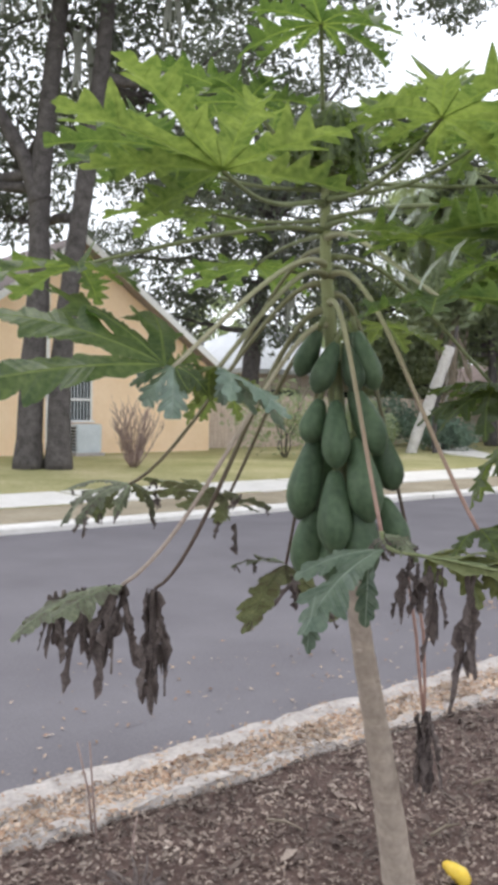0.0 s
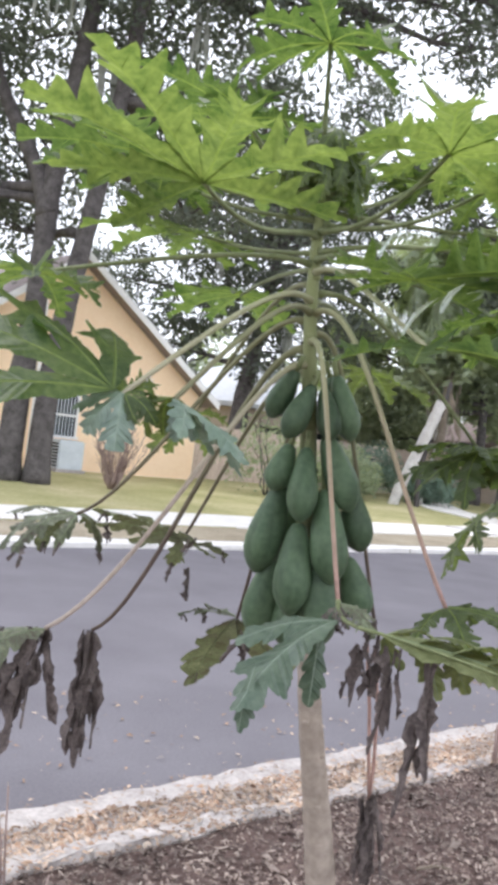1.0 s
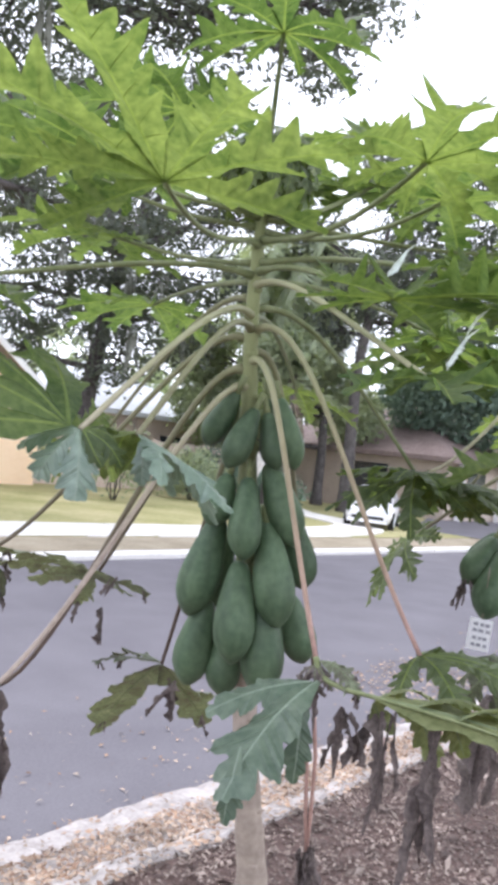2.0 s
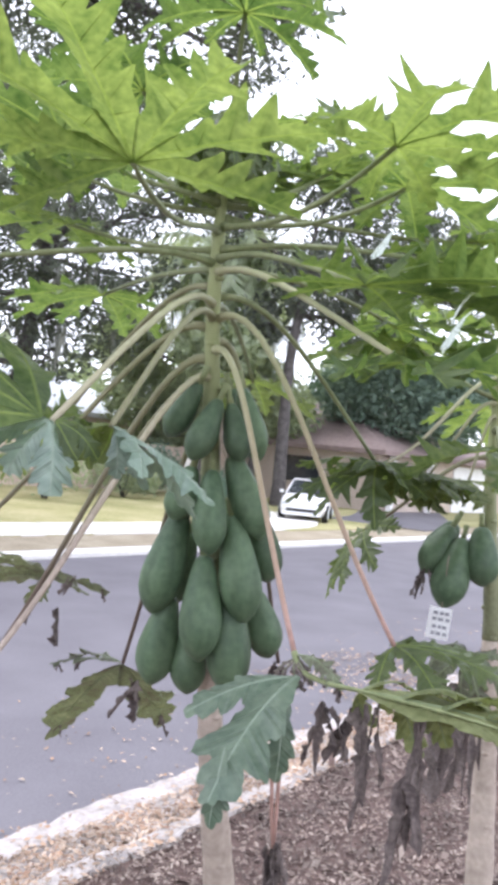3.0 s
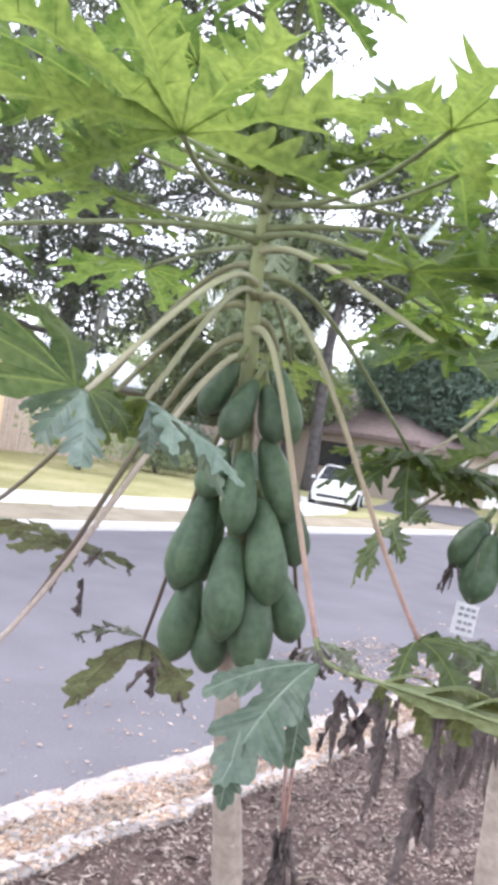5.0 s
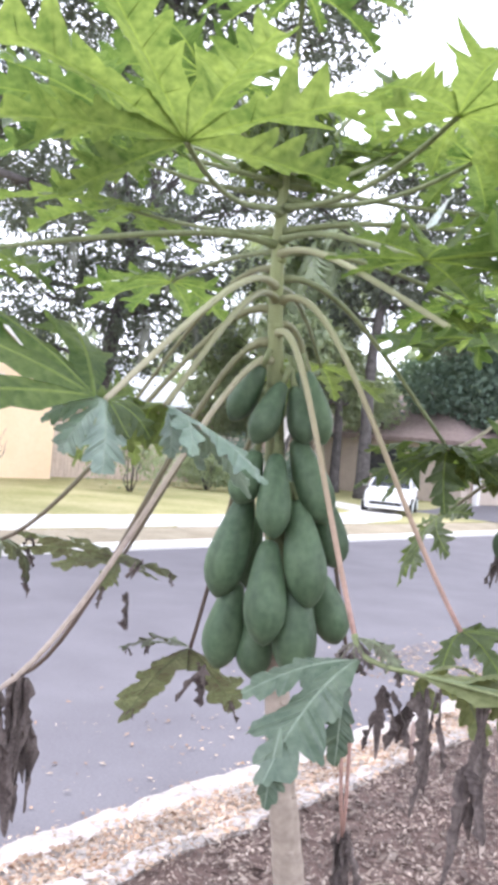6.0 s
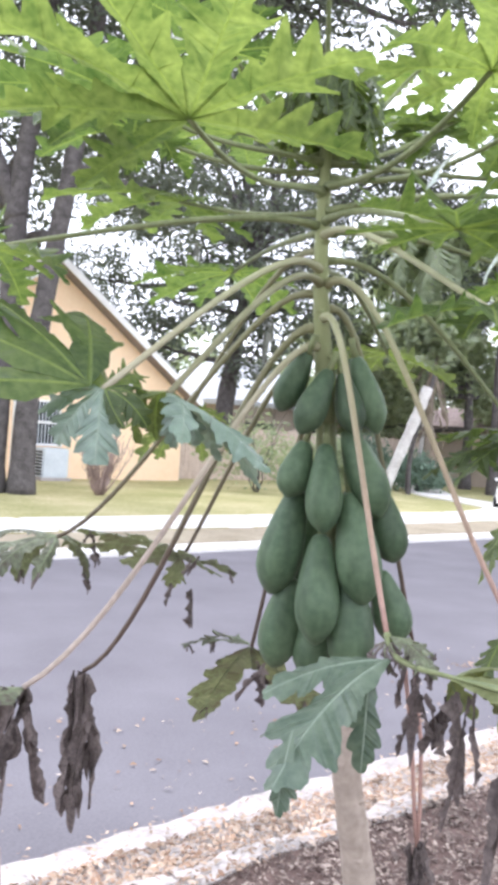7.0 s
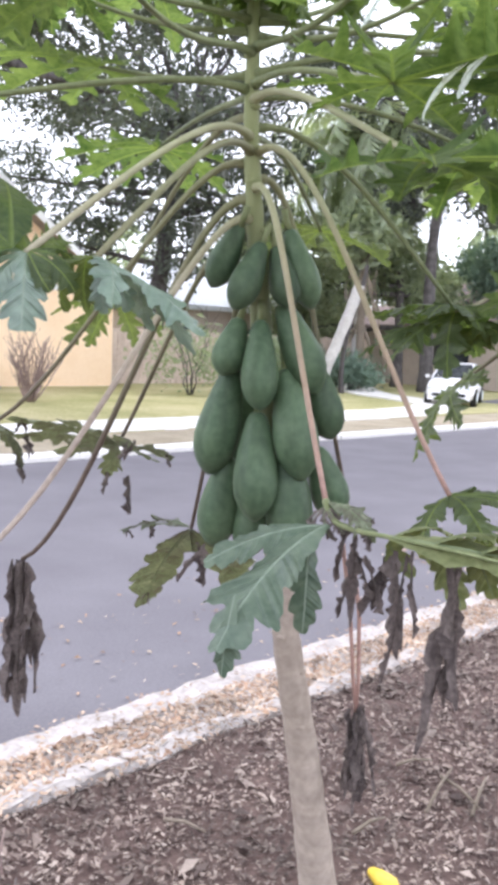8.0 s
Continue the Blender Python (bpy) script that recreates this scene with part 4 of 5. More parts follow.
# ==== trees behind ====
def leaf_cloud(blobs, n, size, seed, flat=0.7):
    """Leaf shapes gathered in clumps within a set of balls, thinner inside."""
    rng = np.random.default_rng(seed)
    B = np.array(blobs, float)
    w = B[:, 3] ** 2
    per = 16
    nc = max(1, n // per)
    pick = rng.choice(len(B), nc, p=w / w.sum())
    d = rng.normal(size=(nc, 3))
    d /= np.linalg.norm(d, axis=1)[:, None]
    c = B[pick, :3] + d * (B[pick, 3] * rng.uniform(0.35, 1.05, nc) ** 0.6)[:, None] * [1, 1, 0.8]
    cr = rng.uniform(0.25, 0.75, nc) * (B[pick, 3] / 2.4) ** 0.5
    g = rng.normal(size=(nc * per, 3))
    g *= (rng.uniform(0, 1, nc * per) ** 0.4 / np.linalg.norm(g, axis=1))[:, None] * 1.5
    P = np.repeat(c, per, 0) + g * np.repeat(cr, per)[:, None] * [1, 1, 0.7]
    m = len(P)
    a = rng.normal(size=(m, 3))
    a /= np.linalg.norm(a, axis=1)[:, None]
    b = np.cross(a, rng.normal(size=(m, 3)))
    b /= np.linalg.norm(b, axis=1)[:, None]
    L = size * rng.uniform(0.6, 1.3, m)[:, None]
    q = np.cross(a, b) * L * 0.12
    V = np.stack([P - a * L, P + b * L * 0.42 + q, P + a * L, P - b * L * 0.42 + q], 1).reshape(-1, 3)
    f = np.arange(m)[:, None] * 4
    F = np.concatenate([f + [0, 1, 2], f + [0, 2, 3]], 0)
    return V, F


def cloud_part(name, blobs, n, size, seed, material, parent, base):
    V, F = leaf_cloud(blobs, n, size, seed)
    me = bpy.data.meshes.new(name)
    me.from_pydata(V.tolist(), [], F.tolist())
    me.materials.append(material)
    ob = new(name, me)
    if parent:
        ob.parent = parent
        ob.matrix_parent_inverse = Matrix.Translation(-Vector(base))
    return ob


def limb_path(a, b, rng, n=6, wander=0.25):
    a, b = Vector(a), Vector(b)
    L = (b - a).length
    return [a.lerp(b, i / n) + (Vector((rng.uniform(-1, 1), rng.uniform(-1, 1), rng.uniform(-0.6, 0.8))) * wander * L * 0.12 if 0 < i < n else Vector()) for i in range(n + 1)]


def broad_tree(name, label, trunks, blobs, n, size, seed, bark, leaves, limb_r=0.13, moss=0):
    rng = random.Random(seed)
    base = trunks[0][0][0]
    root = tagged(new(name), label, "tree")
    root.location = base
    inv = Matrix.Translation(-Vector(base))
    ends = []
    for pts, r0, r1 in trunks:
        bm = bmesh.new()
        line = smooth_line(pts, 5)
        k = len(line)
        tube(bm, line, [(r0 + (r1 - r0) * i / (k - 1)) * (1 + (0.25 * (1 - i / 3) if i < 3 else 0)) * (1 + 0.05 * math.sin(i * 2.3)) for i in range(k)], 14)
        o = part("trunk", bm, bark, root)
        o.matrix_parent_inverse = inv
        ends += line[k // 2:]
    for x, y, z, r in blobs:
        c = Vector((x, y, z))
        s = min(ends, key=lambda e: (e - c).length + max(0, e.z - c.z) * 2)
        bm = bmesh.new()
        path = limb_path(s, c, rng)
        tube(bm, path, [limb_r * (1 - 0.7 * i / 6) for i in range(7)], 8)
        for j in range(7):
            q = path[rng.randint(2, 6)]
            e = c + Vector((rng.gauss(0, 1), rng.gauss(0, 1), rng.gauss(0, 0.7))).normalized() * r * rng.uniform(0.6, 1.0)
            tube(bm, limb_path(q, e, rng, 5, 0.4), [limb_r * 0.36 * (1 - 0.8 * i / 5) for i in range(6)], 5)
        o = part("limb", bm, bark, root)
        o.matrix_parent_inverse = inv
    cloud_part("crown", blobs, n, size, seed, leaves, root, base)
    for k in range(moss):
        x, y, z, r = blobs[k % 4]
        p = Vector((x + rng.uniform(-r, r) * 0.8, y + rng.uniform(-r, r) * 0.8, z - r * 0.3))
        V, F = [], []
        for j in range(9):
            d = Vector((rng.uniform(-0.12, 0.12), rng.uniform(-0.12, 0.12), -1))
            lobe(V, F, p + Vector((rng.uniform(-0.15, 0.15), rng.uniform(-0.15, 0.15), 0)), d, (math.cos(j), math.sin(j), 0), rng.uniform(0.7, 2.0), ramp([0, 0.2, 0.6, 1], [0.02, 0.035, 0.03, 0.0]), 0.1, 8, 0.3, 2.0, 0.6, rng)
        mesh_from("moss", V, F, M_MOSS, root, base, "grey hanging Spanish moss")
    return root


broad_tree("oak_tree", "large live oak with two grey trunks and hanging moss", [
    ([(-6.45, 17.8, 0.0), (-6.37, 17.8, 2.0), (-6.24, 17.8, 3.84), (-6.22, 17.8, 5.87), (-6.05, 17.8, 7.6), (-5.85, 17.8, 9.3), (-5.6, 17.8, 11.5)], 0.27, 0.15),
    ([(-6.22, 17.8, 5.6), (-6.6, 17.8, 6.6), (-7.5, 17.7, 8.2), (-8.1, 17.5, 10.2)], 0.2, 0.1),
    ([(-5.82, 17.9, 0.0), (-5.79, 17.9, 2.0), (-5.6, 17.9, 3.87), (-5.26, 17.9, 6.25), (-4.94, 17.9, 8.64), (-4.7, 17.9, 11.0)], 0.25, 0.14)],
    [(-9.5, 18, 9.5, 2.8), (-7, 16, 11, 2.2), (-6.5, 20, 10, 2.8), (-4.2, 18.5, 10.8, 2.2), (-2.0, 19, 11.2, 2.0), (0.3, 20, 12.6, 1.6), (-0.3, 20.5, 10.9, 1.1), (2.2, 21.5, 13.0, 1.5), (2.3, 21.3, 11.3, 1.2), (3.3, 21.5, 12.5, 1.0), (-11, 20, 6.5, 2.3), (-4.2, 20.5, 8.2, 1.6), (-8, 21, 7.2, 2.0), (-3.0, 17, 13, 2.4), (-8.6, 18.5, 6.2, 1.4), (-7.4, 19.5, 5.6, 1.1), (-3.4, 20, 6.7, 1.1), (-2.2, 20, 8.6, 1.2), (-5.2, 20, 12.5, 2.2)],
    37500, 0.105, 5, M_BARK, M_OAKLEAF, 0.14, 10)
broad_tree("oak_tree", "mossy oak rising behind the peach house", [([(-3.4, 31, 0), (-3.3, 31, 2.5), (-3.0, 31, 5.0), (-2.6, 31, 8)], 0.4, 0.18)],
    [(-2.2, 30, 8.0, 2.0), (-4.8, 31, 8.4, 2.0), (-1.0, 31, 6.0, 1.9), (-3.2, 31, 6.2, 1.7), (-2.4, 30.5, 4.4, 1.4), (-5.6, 32, 6.2, 1.6), (-0.6, 32, 9.6, 1.5), (-3.8, 32, 11.0, 1.7), (-5.2, 31, 12.8, 1.6), (-1.6, 32, 12.0, 1.4), (-7.2, 32, 9.6, 1.8), (-6.4, 32, 4.6, 1.5), (0.6, 32, 7.6, 1.5), (1.6, 33, 11.0, 1.6), (-2.6, 33, 9.8, 1.7), (-8.8, 33, 7.0, 1.7), (-9.6, 33, 11.6, 1.9), (-4.4, 33, 15.0, 1.7), (0.0, 33, 14.2, 1.6)],
    32000, 0.115, 6, M_BARK, M_OAKLEAF, 0.12, 8)
broad_tree("oak_tree", "tall dark tree with an open crown across the lawn", [([(5.9, 30, 0), (5.85, 30, 2.5), (5.85, 30, 5), (6.1, 30, 7.5)], 0.24, 0.14)],
    [(6.5, 30, 7.8, 1.6), (8.5, 31, 6.8, 1.7), (4.9, 31, 6.4, 1.2), (9.8, 32, 8.5, 1.8), (7.9, 31, 9.6, 1.6), (6.9, 31, 12.0, 1.7), (9.3, 32, 12.2, 1.6), (4.1, 32, 9.6, 1.4), (11.9, 33, 10.4, 1.9), (2.7, 32, 11.6, 1.4), (13.9, 33, 8.4, 1.7)],
    27000, 0.115, 7, M_BARK, M_OAKLEAF, 0.1)
broad_tree("evergreen_tree", "dense dark green tree beside the brown-roofed house", [([(11.5, 35, 0), (11.5, 35, 3), (11.5, 35, 6)], 0.3, 0.12)],
    [(11.5, 35, 4.6, 2.0), (9.4, 35.5, 4.6, 1.5), (13.4, 35, 4.2, 1.8), (11.2, 35, 6.4, 1.6), (15.6, 36, 5.4, 2.2)],
    26000, 0.13, 8, M_BARK, M_FIRLEAF, 0.1)
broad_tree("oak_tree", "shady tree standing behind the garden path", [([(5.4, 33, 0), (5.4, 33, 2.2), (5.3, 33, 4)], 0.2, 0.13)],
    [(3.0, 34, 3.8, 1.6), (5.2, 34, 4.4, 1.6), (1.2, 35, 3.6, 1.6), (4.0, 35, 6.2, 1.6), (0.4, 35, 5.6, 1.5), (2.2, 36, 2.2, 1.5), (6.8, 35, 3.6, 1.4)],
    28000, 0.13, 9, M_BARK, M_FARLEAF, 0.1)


def palm(name, label, base, height, fronds, length, seed):
    rng = random.Random(seed)
    base = Vector(base)
    root = tagged(new(name), label, "palm")
    root.location = base
    inv = Matrix.Translation(-base)
    top = base + Vector((0.2, 0, height))
    bm = bmesh.new()
    tube(bm, [base.lerp(top, i / 10) + Vector((0.1 * math.sin(i * 0.5), 0, 0)) for i in range(11)], [0.2 - 0.008 * i for i in range(11)], 12)
    part("trunk", bm, M_PALEBARK, root).matrix_parent_inverse = inv
    for k in range(fronds):
        a = k * 2.39996
        el = 1.25 - 1.5 * k / fronds
        d = Vector((math.cos(a) * math.cos(el), math.sin(a) * math.cos(el), math.sin(el)))
        b = Vector((-math.sin(a), math.cos(a), 0))
        V, F = [], []
        fr = lobe(V, F, top, d, b, length * rng.uniform(0.85, 1.1), ramp([0, 1], [0.012, 0.002]), 1.9, 16, 0.2, 0, 0, rng)
        for i in range(2, 17):
            p, t, bb, n = fr[i]
            for s in (1, -1):
                for h in (0, 0.33, 0.66):
                    q = p + t * length / 16 * h
                    dd = (bb * s * 0.8 + t * 0.5 + Vector((0, 0, -rng.uniform(0.3, 1.1)))).normalized()
                    lobe(V, F, q, dd, t, rng.uniform(0.7, 1.25), ramp([0, 0.3, 1], [0.022, 0.04, 0.0]), 0.7, 4, 0.3, 0, 0, rng)
        mesh_from("frond", V, F, M_PALMLEAF, root, base)
    return root


palm("queen_palm", "tall queen palm with drooping grey-green fronds", (3.75, 33, 0), 8.6, 40, 3.9, 3)

# palm with a skirt of dead fronds
shag = tagged(new("shaggy_palm"), "old palm trunk wrapped in a skirt of dead tan fronds", "palm")
shag.location = (3.62, 30, 0)
bm = bmesh.new()
tube(bm, [(0, 0, 0), (0.02, 0, 1.5), (0, 0, 3.2), (0.05, 0, 4.6)], [0.2, 0.14, 0.13, 0.12], 12)
part("trunk", bm, M_TAN, shag)
rng = random.Random(4)
for k in range(24):
    a = k * 2.4
    V, F = [], []
    z = 4.5 - 0.09 * k
    lobe(V, F, (0.16 * math.cos(a), 0.16 * math.sin(a), z), (0.5 * math.cos(a), 0.5 * math.sin(a), -0.3), (-math.sin(a), math.cos(a), 0), rng.uniform(0.7, 1.5), ramp([0, 0.5, 0.8, 1], [0.015, 0.02, 0.06, 0.01]), 1.3, 8, 0.6, 1.0, 0.4, rng)
    mesh_from("dead_frond", V, F, M_TAN, shag, None)
cloud_part("crown", [(3.62, 30, 5.2, 1.1), (2.85, 30.3, 5.0, 0.8)], 3000, 0.2, 12, M_FARLEAF, shag, (3.62, 30, 0))

bm = bmesh.new()
line = smooth_line([(2.1, 27, 0.0), (2.26, 27, 0.6), (2.62, 27, 1.6), (2.94, 27, 2.5), (3.1, 27, 3.0), (3.19, 27, 3.3)], 4)
tube(bm, line, [0.165 + 0.012 * math.sin(i * 1.9) for i in range(len(line))], 12)
lean = tagged(new("leaning_tree"), "bare leaning pale tree trunk cut off above the lawn", "tree")
lean.location = (2.1, 27, 0)
part("trunk", bm, M_PALEBARK, lean).matrix_parent_inverse = Matrix.Translation((-2.1, -27, 0))
bm = bmesh.new()
tube(bm, smooth_line([(2.85, 27.2, 0.0), (2.8, 27.2, 0.7), (2.86, 27.15, 1.5), (3.02, 27.1, 2.3), (3.26, 27.1, 3.1), (3.4, 27.1, 3.9)], 4), [0.085 - 0.0015 * i for i in range(21)], 10)
part("side_trunk", bm, M_BARK, lean, "slim dark second trunk").matrix_parent_inverse = Matrix.Translation((-2.1, -27, 0))


def shrub(name, label, base, h, n, material, seed, leaves=0, leaf_material=None):
    rng = random.Random(seed)
    base = Vector(base)
    root = tagged(new(name), label, "shrub", "bushes under the far trees" if name == "round_shrub" else "")
    root.location = base
    for k in range(n):
        a = rng.uniform(0, 6.28)
        tip = Vector((math.cos(a) * h * rng.uniform(0.1, 0.5), math.sin(a) * h * rng.uniform(0.1, 0.5), h * rng.uniform(0.65, 1.05)))
        bm = bmesh.new()
        path = limb_path((0.05 * math.cos(a), 0.05 * math.sin(a), 0), tip, rng, 6, 0.5)
        tube(bm, path, [0.022 * (1 - 0.12 * i) for i in range(7)], 5)
        for j in range(4):
            q = path[rng.randint(2, 5)]
            tube(bm, limb_path(q, q + Vector((rng.uniform(-0.25, 0.25), rng.uniform(-0.25, 0.25), rng.uniform(0.15, 0.4))) * h * 0.8, rng, 4, 0.5), [0.009, 0.008, 0.006, 0.005, 0.003], 4)
        part("branch", bm, material, root)
    if leaves:
        cloud_part("foliage", [(base.x, base.y, base.z + h * 0.55, h * 0.5), (base.x + h * 0.35, base.y, base.z + h * 0.4, h * 0.38), (base.x - h * 0.35, base.y, base.z + h * 0.4, h * 0.38)], leaves, 0.07, seed, leaf_material, root, base)
    return root


shrub("bare_shrub", "leafless grey-pink shrub on the lawn before the house", (-4.45, 18.9, 0.07), 1.4, 34, M_TWIG, 21)
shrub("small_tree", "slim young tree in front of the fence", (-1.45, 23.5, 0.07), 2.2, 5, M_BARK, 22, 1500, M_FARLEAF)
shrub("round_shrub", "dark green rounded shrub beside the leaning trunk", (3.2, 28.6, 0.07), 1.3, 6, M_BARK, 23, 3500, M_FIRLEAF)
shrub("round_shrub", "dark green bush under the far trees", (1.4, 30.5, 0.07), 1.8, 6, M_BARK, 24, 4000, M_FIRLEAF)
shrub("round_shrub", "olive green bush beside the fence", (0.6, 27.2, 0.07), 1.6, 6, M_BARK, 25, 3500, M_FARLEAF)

# far woods
rng = random.Random(31)
blobs = []
for k in range(90):
    x = -75 + k * 1.75
    blobs.append((x + rng.uniform(-1, 1), 62 + rng.uniform(-6, 8) - 0.1 * abs(x), rng.uniform(1.5, 8.0), rng.uniform(2.0, 3.4)))
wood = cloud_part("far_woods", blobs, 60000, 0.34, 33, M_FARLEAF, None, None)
tagged(wood, "line of far trees in green paled for haze", "trees", kind="stuff")


# ==== peach house ====
house = tagged(new("peach_house"), "peach stucco house with a tall street-facing gable", "house")
house.matrix_world = ROAD
HL, HR, HV, EAVE, APEX, AU = 6.85, 15.45, 20.95, 2.5, 5.62, 11.1


def prism(bm, ring, y0, y1):
    a = [bm.verts.new((x, y0, z)) for x, z in ring]
    b = [bm.verts.new((x, y1, z)) for x, z in ring]
    n = len(ring)
    bm.faces.new(a)
    bm.faces.new(b[::-1])
    for k in range(n):
        bm.faces.new((a[k], b[k], b[(k + 1) % n], a[(k + 1) % n]))
    bmesh.ops.recalc_face_normals(bm, faces=bm.faces)


bm = bmesh.new()
W0, W1, Z0, Z1 = 10.72, 11.56, 0.98, 2.1
for ring in ([(HL, 0), (W0, 0), (W0, EAVE), (HL, EAVE)], [(W1, 0), (HR, 0), (HR, EAVE), (W1, EAVE)], [(W0, 0), (W1, 0), (W1, Z0), (W0, Z0)], [(W0, Z1), (W1, Z1), (W1, EAVE), (W0, EAVE)], [(HL, EAVE), (HR, EAVE), (AU, APEX)]):
    prism(bm, ring, HV, HV + 0.22)
part("front_wall", bm, M_STUCCO, house, smooth=False)
for n, x in (("side_wall", HL), ("side_wall", HR - 0.22)):
    bm = bmesh.new()
    box(bm, x, x + 0.22, HV + 0.225, HV + 11, 0, EAVE)
    part(n, bm, M_STUCCO, house, smooth=False)
bm = bmesh.new()
box(bm, HL + 0.23, HR - 0.23, HV + 10.7, HV + 11, 0, EAVE)
part("back_wall", bm, M_STUCCO, house, smooth=False)
for s, eu in ((-1, HL), (1, HR)):
    k = (APEX - EAVE) / abs(AU - eu)
    ou = eu + s * 0.4
    oz = EAVE - 0.4 * k
    bm = bmesh.new()
    prism(bm, [(AU, APEX + 0.03), (AU, APEX + 0.2), (ou, oz + 0.2), (ou, oz + 0.03)], HV - 0.4, HV + 11.4)
    roof = part("roof", bm, M_ROOF, house, smooth=False)
    bm = bmesh.new()
    prism(bm, [(AU, APEX + 0.0), (AU, APEX + 0.21), (ou, oz + 0.21), (ou, oz)], HV - 0.44, HV - 0.405)
    part("fascia", bm, M_WHITE, roof, smooth=False)
bm = bmesh.new()
box(bm, 10.2, 10.29, HV - 0.09, HV - 0.003, 0.2, 4.4)
part("downspout", bm, M_WHITE, house, smooth=False)
win = new("window")
win.parent = house
for nm, a in (("sill", (W0 - 0.06, W1 + 0.06, HV - 0.05, HV + 0.1, Z0 - 0.06, Z0)), ("frame", (W0, W0 + 0.05, HV - 0.02, HV + 0.08, Z0, Z1)), ("frame", (W1 - 0.05, W1, HV - 0.02, HV + 0.08, Z0, Z1)), ("frame", (W0 + 0.05, W1 - 0.05, HV - 0.02, HV + 0.08, Z1 - 0.05, Z1)), ("meeting_rail", (W0 + 0.05, W1 - 0.05, HV - 0.02, HV + 0.08, 1.5, 1.56))):
    bm = bmesh.new()
    box(bm, *a)
    part(nm, bm, M_WHITE, win, smooth=False)
for z0, z1 in ((Z0, 1.5), (1.56, Z1 - 0.05)):
    bm = bmesh.new()
    box(bm, W0 + 0.05, W1 - 0.05, HV + 0.03, HV + 0.05, z0, z1)
    part("pane", bm, M_GLASS, win, smooth=False)
    for k in range(7):
        bm = bmesh.new()
        x = W0 + 0.12 + k * 0.095
        box(bm, x, x + 0.018, HV - 0.005, HV + 0.012, z0, z1)
        part("bar", bm, M_STEEL, win, smooth=False)
vent = new("fan_vent")
vent.parent = house
for k in range(7):
    a = math.pi * k / 6
    bm = bmesh.new()
    c = Vector((13.55, HV - 0.02, 2.72))
    tube(bm, [c, c + Vector((math.cos(a), 0, math.sin(a))) * 0.22], [0.02, 0.014], 6)
    part("spoke", bm, M_WHITE, vent)
bm = bmesh.new()
box(bm, 13.3, 13.8, HV - 0.04, HV - 0.004, 2.66, 2.71)
part("spoke_base", bm, M_WHITE, vent, smooth=False)

ac = tagged(new("air_conditioner"), "pale grey metal air conditioner unit below the window", "air conditioner")
ac.matrix_world = ROAD @ pose(11.12, HV - 0.42, 0.07)
bm = bmesh.new()
box(bm, -0.36, 0.36, -0.3, 0.3, 0.08, 0.82)
bmesh.ops.bevel(bm, geom=bm.edges[:], offset=0.03, segments=2, affect="EDGES")
part("cabinet", bm, M_STEEL, ac, smooth=False)
for k in range(8):
    bm = bmesh.new()
    box(bm, -0.4, -0.365, -0.26, 0.26, 0.14 + k * 0.08, 0.18 + k * 0.08)
    part("louvre", bm, M_RUBBER, ac, smooth=False)
bm = bmesh.new()
box(bm, -0.42, 0.42, -0.36, 0.36, 0.0, 0.08)
part("pad", bm, M_CONCRETE, ac, smooth=False)

# fence from the house corner
fence = tagged(new("wooden_fence"), "weathered upright board fence beside the house", "fence")
fence.matrix_world = ROAD
bm = bmesh.new()
box(bm, 0, 0.135, 0, 0.02, 0.05, 1.75)
me = bpy.data.meshes.new("board")
bm.to_mesh(me)
bm.free()
me.materials.append(M_FENCE)
rng = random.Random(9)
for k in range(90):
    o = new("board", me)
    o.parent = fence
    o.matrix_basis = pose(15.75 + k * 0.142, 21.9 + rng.uniform(-0.006, 0.006), rng.uniform(-0.02, 0.02), 0, rng.uniform(-0.5, 0.5), 0)
for z in (0.4, 1.4):
    bm = bmesh.new()
    box(bm, 15.7, 28.6, 21.93, 21.97, z, z + 0.09)
    part("rail", bm, M_FENCE, fence, smooth=False)
for k in range(6):
    bm = bmesh.new()
    box(bm, 15.75 + k * 2.55, 15.84 + k * 2.55, 21.972, 22.06, 0, 1.8)
    part("post", bm, M_FENCE, fence, smooth=False)


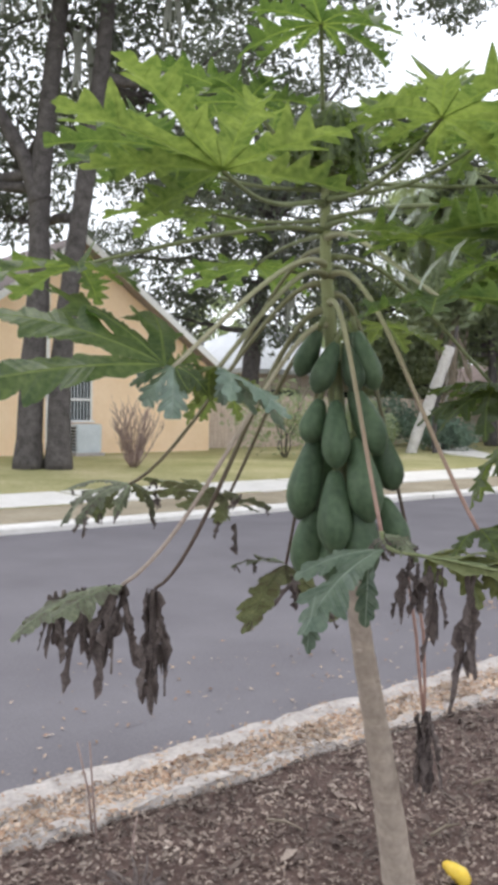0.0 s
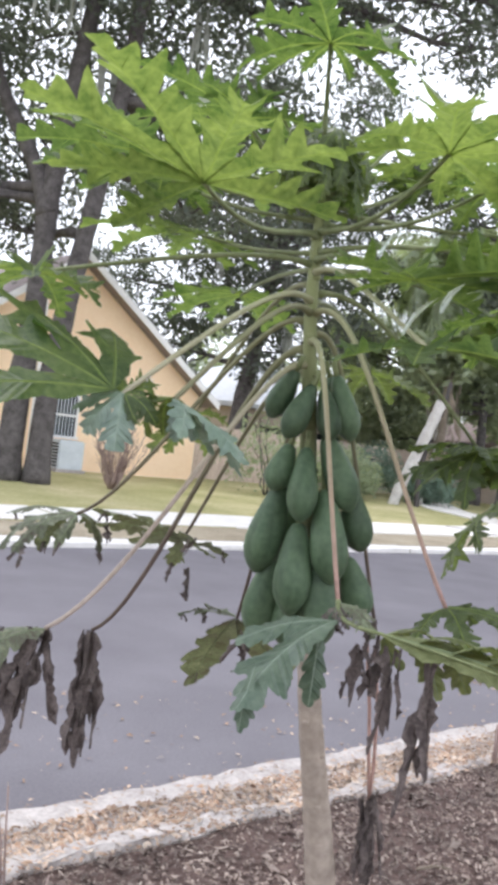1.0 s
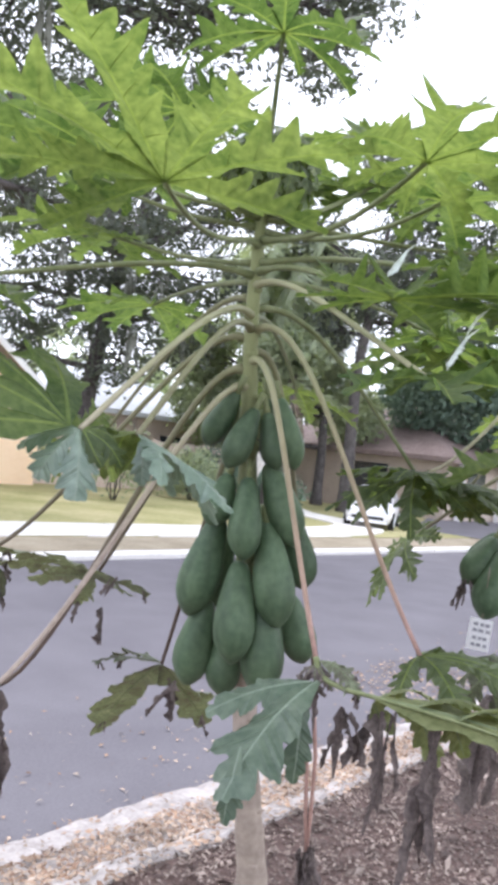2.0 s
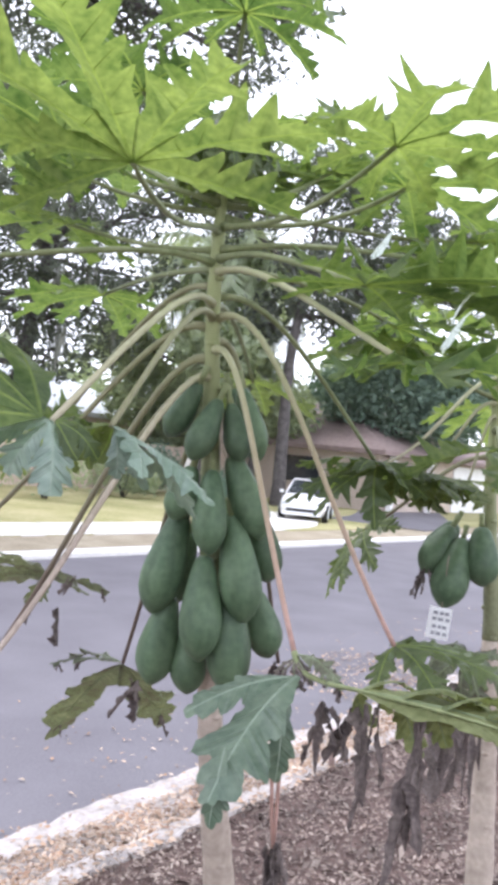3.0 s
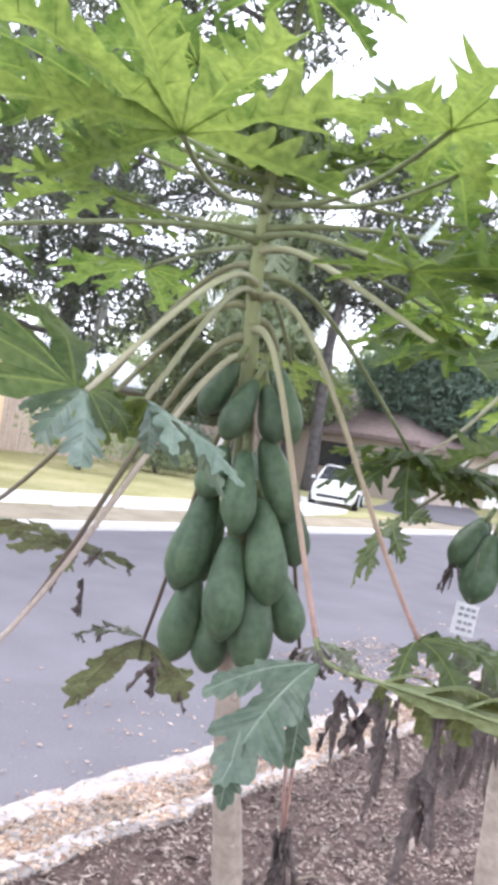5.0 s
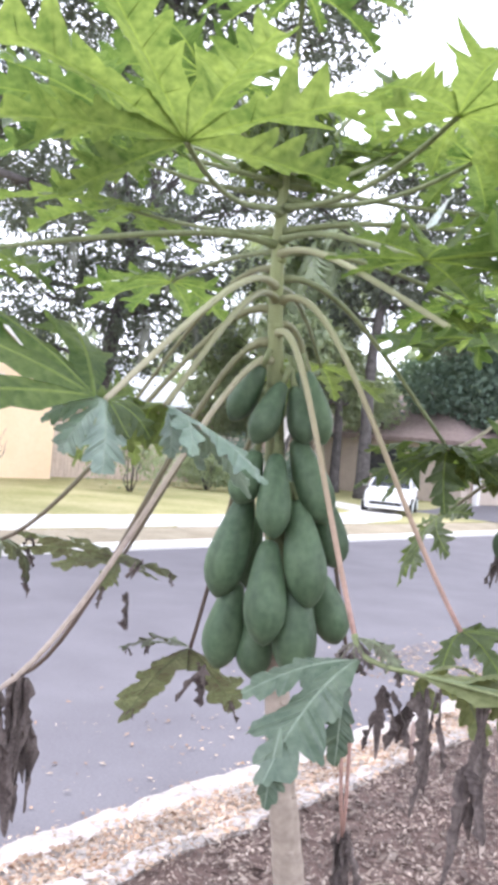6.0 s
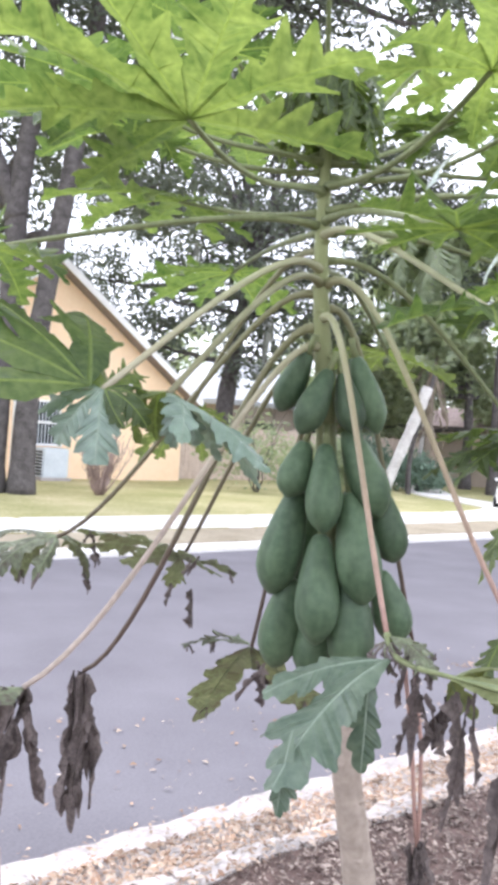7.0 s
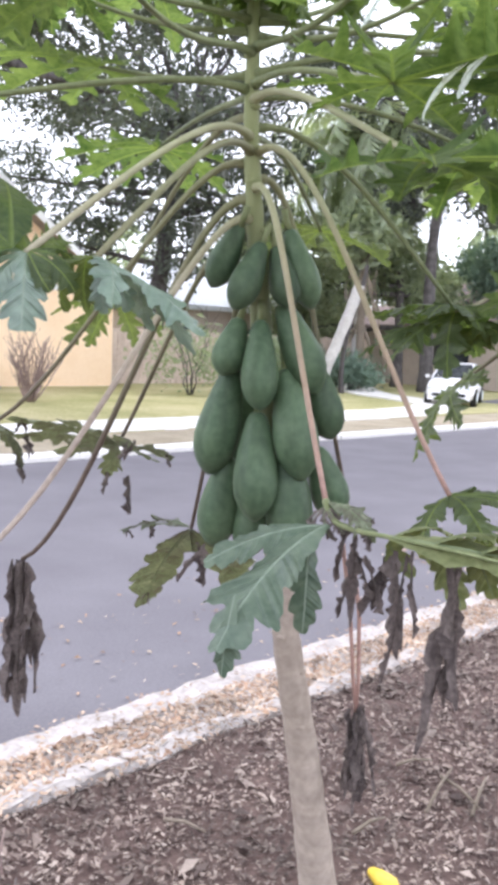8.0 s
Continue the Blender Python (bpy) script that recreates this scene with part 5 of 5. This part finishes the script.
def plain_house(name, label, u0, u1, v0, v1, eave, ridge, wall, roofm, doors=()):
    h = tagged(new(name), label, "house")
    h.matrix_world = ROAD
    for nm, a in (("wall", (u0, u1, v0, v0 + 0.2, 0, eave)), ("wall", (u0, u1, v1 - 0.2, v1, 0, eave)), ("wall", (u0, u0 + 0.2, v0 + 0.2, v1 - 0.2, 0, eave)), ("wall", (u1 - 0.2, u1, v0 + 0.2, v1 - 0.2, 0, eave))):
        bm = bmesh.new()
        box(bm, *a)
        part(nm, bm, wall, h, smooth=False)
    bm = bmesh.new()
    o = 0.5
    c = (v0 + v1) / 2
    hip = min((u1 - u0) / 2 - 0.5, (v1 - v0) / 2)
    lo = [bm.verts.new(p) for p in ((u0 - o, v0 - o, eave - 0.1), (u1 + o, v0 - o, eave - 0.1), (u1 + o, v1 + o, eave - 0.1), (u0 - o, v1 + o, eave - 0.1))]
    ft = [bm.verts.new(v.co + Vector((0, 0, 0.18))) for v in lo]
    r0, r1 = bm.verts.new((u0 + hip, c, ridge)), bm.verts.new((u1 - hip, c, ridge))
    for k in range(4):
        bm.faces.new((lo[k], lo[(k + 1) % 4], ft[(k + 1) % 4], ft[k]))
    bm.faces.new(lo[::-1])
    bm.faces.new((ft[0], ft[1], r1, r0))
    bm.faces.new((ft[1], ft[2], r1))
    bm.faces.new((ft[2], ft[3], r0, r1))
    bm.faces.new((ft[3], ft[0], r0))
    part("roof", bm, roofm, h, smooth=False)
    for nm, a, m in doors:
        bm = bmesh.new()
        box(bm, *a)
        part(nm, bm, m, h, smooth=False)
    return h


plain_house("metal_roofed_house", "house with a pale metal roof beyond the fence", 21, 28, 26, 34, 2.7, 4.8, M_TANWALL, M_METALROOF,
    [("window", (22, 23.4, 25.96, 25.995, 1.0, 2.0), M_GLASS), ("window", (25, 26.4, 25.96, 25.995, 1.0, 2.0), M_GLASS)])
plain_house("brown_roofed_house", "low house with a brown shingle roof behind the drive", 29.5, 44, 15.5, 25, 2.3, 4.6, M_TANWALL, M_BROWNROOF,
    [("garage_door", (36.5, 40.5, 15.45, 15.495, 0.1, 2.1), M_WHITE), ("window", (31.2, 32.6, 15.45, 15.495, 0.9, 1.9), M_GLASS), ("porch_post", (30.2, 30.4, 15.2, 15.4, 0.05, 2.2), M_WHITE), ("porch_post", (33.6, 33.8, 15.2, 15.4, 0.05, 2.2), M_WHITE), ("window", (29.44, 29.495, 18, 19.5, 0.9, 1.9), M_GLASS)])


# ==== parked car ====
def car(m):
    c = tagged(new("parked_car"), "small white car parked nose-out beside the side street", "car")
    c.matrix_world = m
    # cross sections along the length: x, half width, sill, belt, top
    sec = [(-2.1, 0.62, 0.45, 0.7, 0.78), (-2.0, 0.78, 0.32, 0.75, 0.92), (-1.5, 0.84, 0.22, 0.85, 1.0), (-0.7, 0.86, 0.2, 0.88, 0.98), (0.4, 0.86, 0.2, 0.86, 0.96), (1.1, 0.84, 0.22, 0.8, 0.9), (1.75, 0.8, 0.26, 0.68, 0.78), (2.05, 0.66, 0.34, 0.56, 0.62)]
    bm = bmesh.new()
    rings = []
    for x, w, s, b, t in sec:
        ring = [(-w * 0.92, s), (-w, (s + b) / 2), (-w * 0.97, b), (-w * 0.8, t), (0, t + 0.03), (w * 0.8, t), (w * 0.97, b), (w, (s + b) / 2), (w * 0.92, s)]
        rings.append([bm.verts.new((x, y, z)) for y, z in ring])
    for a, b in zip(rings, rings[1:]):
        for k in range(9):
            bm.faces.new((a[k], a[(k + 1) % 9], b[(k + 1) % 9], b[k]))
    bm.faces.new(rings[0])
    bm.faces.new(rings[-1][::-1])
    bmesh.ops.recalc_face_normals(bm, faces=bm.faces)
    body = part("body", bm, M_CARPAINT, c)
    bm = bmesh.new()
    lo = [bm.verts.new(p) for p in ((-1.85, -0.74, 0.95), (0.75, -0.74, 0.93), (0.75, 0.74, 0.93), (-1.85, 0.74, 0.95))]
    hi = [bm.verts.new(p) for p in ((-1.3, -0.56, 1.42), (-0.1, -0.56, 1.42), (-0.1, 0.56, 1.42), (-1.3, 0.56, 1.42))]
    for k in range(4):
        bm.faces.new((lo[k], lo[(k + 1) % 4], hi[(k + 1) % 4], hi[k]))
    bm.faces.new(lo[::-1])
    part("cabin_glass", bm, M_GLASS, c, smooth=False)
    bm = bmesh.new()
    box(bm, -1.34, -0.06, -0.58, 0.58, 1.415, 1.46)
    bmesh.ops.bevel(bm, geom=bm.edges[:], offset=0.02, segments=2, affect="EDGES")
    part("roof", bm, M_CARPAINT, c)
    for y in (-1, 1):
        for (a, b) in (((0.78, 0.745 * y, 0.94), (-0.08, 0.57 * y, 1.43)), ((-1.88, 0.745 * y, 0.96), (-1.32, 0.57 * y, 1.43)), ((-0.5, 0.75 * y, 0.95), (-0.55, 0.575 * y, 1.43))):
            bm = bmesh.new()
            tube(bm, [a, b], [0.035, 0.03], 6)
            part("pillar", bm, M_CARPAINT, c)
        for x in (-1.3, 1.25):
            bm = bmesh.new()
            bmesh.ops.create_cone(bm, cap_ends=True, segments=24, radius1=0.31, radius2=0.31, depth=0.2, matrix=Matrix.Translation((x, 0.78 * y, 0.31)) @ pose(0, 0, 0, 90, 0, 0))
            wheel = part("wheel", bm, M_RUBBER, c, smooth=False)
            bm = bmesh.new()
            bmesh.ops.create_cone(bm, cap_ends=True, segments=20, radius1=0.19, radius2=0.17, depth=0.03, matrix=Matrix.Translation((x, 0.895 * y, 0.31)) @ pose(0, 0, 0, -90 * y, 0, 0))
            part("rim", bm, M_STEEL, wheel, smooth=False)
        bm = bmesh.new()
        box(bm, 1.86, 2.02, min(0.4 * y, 0.7 * y), max(0.4 * y, 0.7 * y), 0.56, 0.68)
        part("headlight", bm, M_STEEL, c, smooth=False)
        bm = bmesh.new()
        box(bm, 0.4, 0.55, min(0.86 * y, 1.0 * y), max(0.86 * y, 1.0 * y), 0.92, 1.03)
        part("mirror", bm, M_CARPAINT, c, smooth=False)
    bm = bmesh.new()
    box(bm, 1.98, 2.09, -0.55, 0.55, 0.36, 0.46)
    part("grille", bm, M_RUBBER, c, smooth=False)
    bm = bmesh.new()
    box(bm, 1.9, 2.12, -0.7, 0.7, 0.24, 0.35)
    part("bumper", bm, M_CARPAINT, c, smooth=False)
    return c


car(Matrix.Translation((5.7, 24.7, 0.06)) @ pose(0, 0, 0, 0, 0, -108) @ Matrix.Scale(0.76, 4))
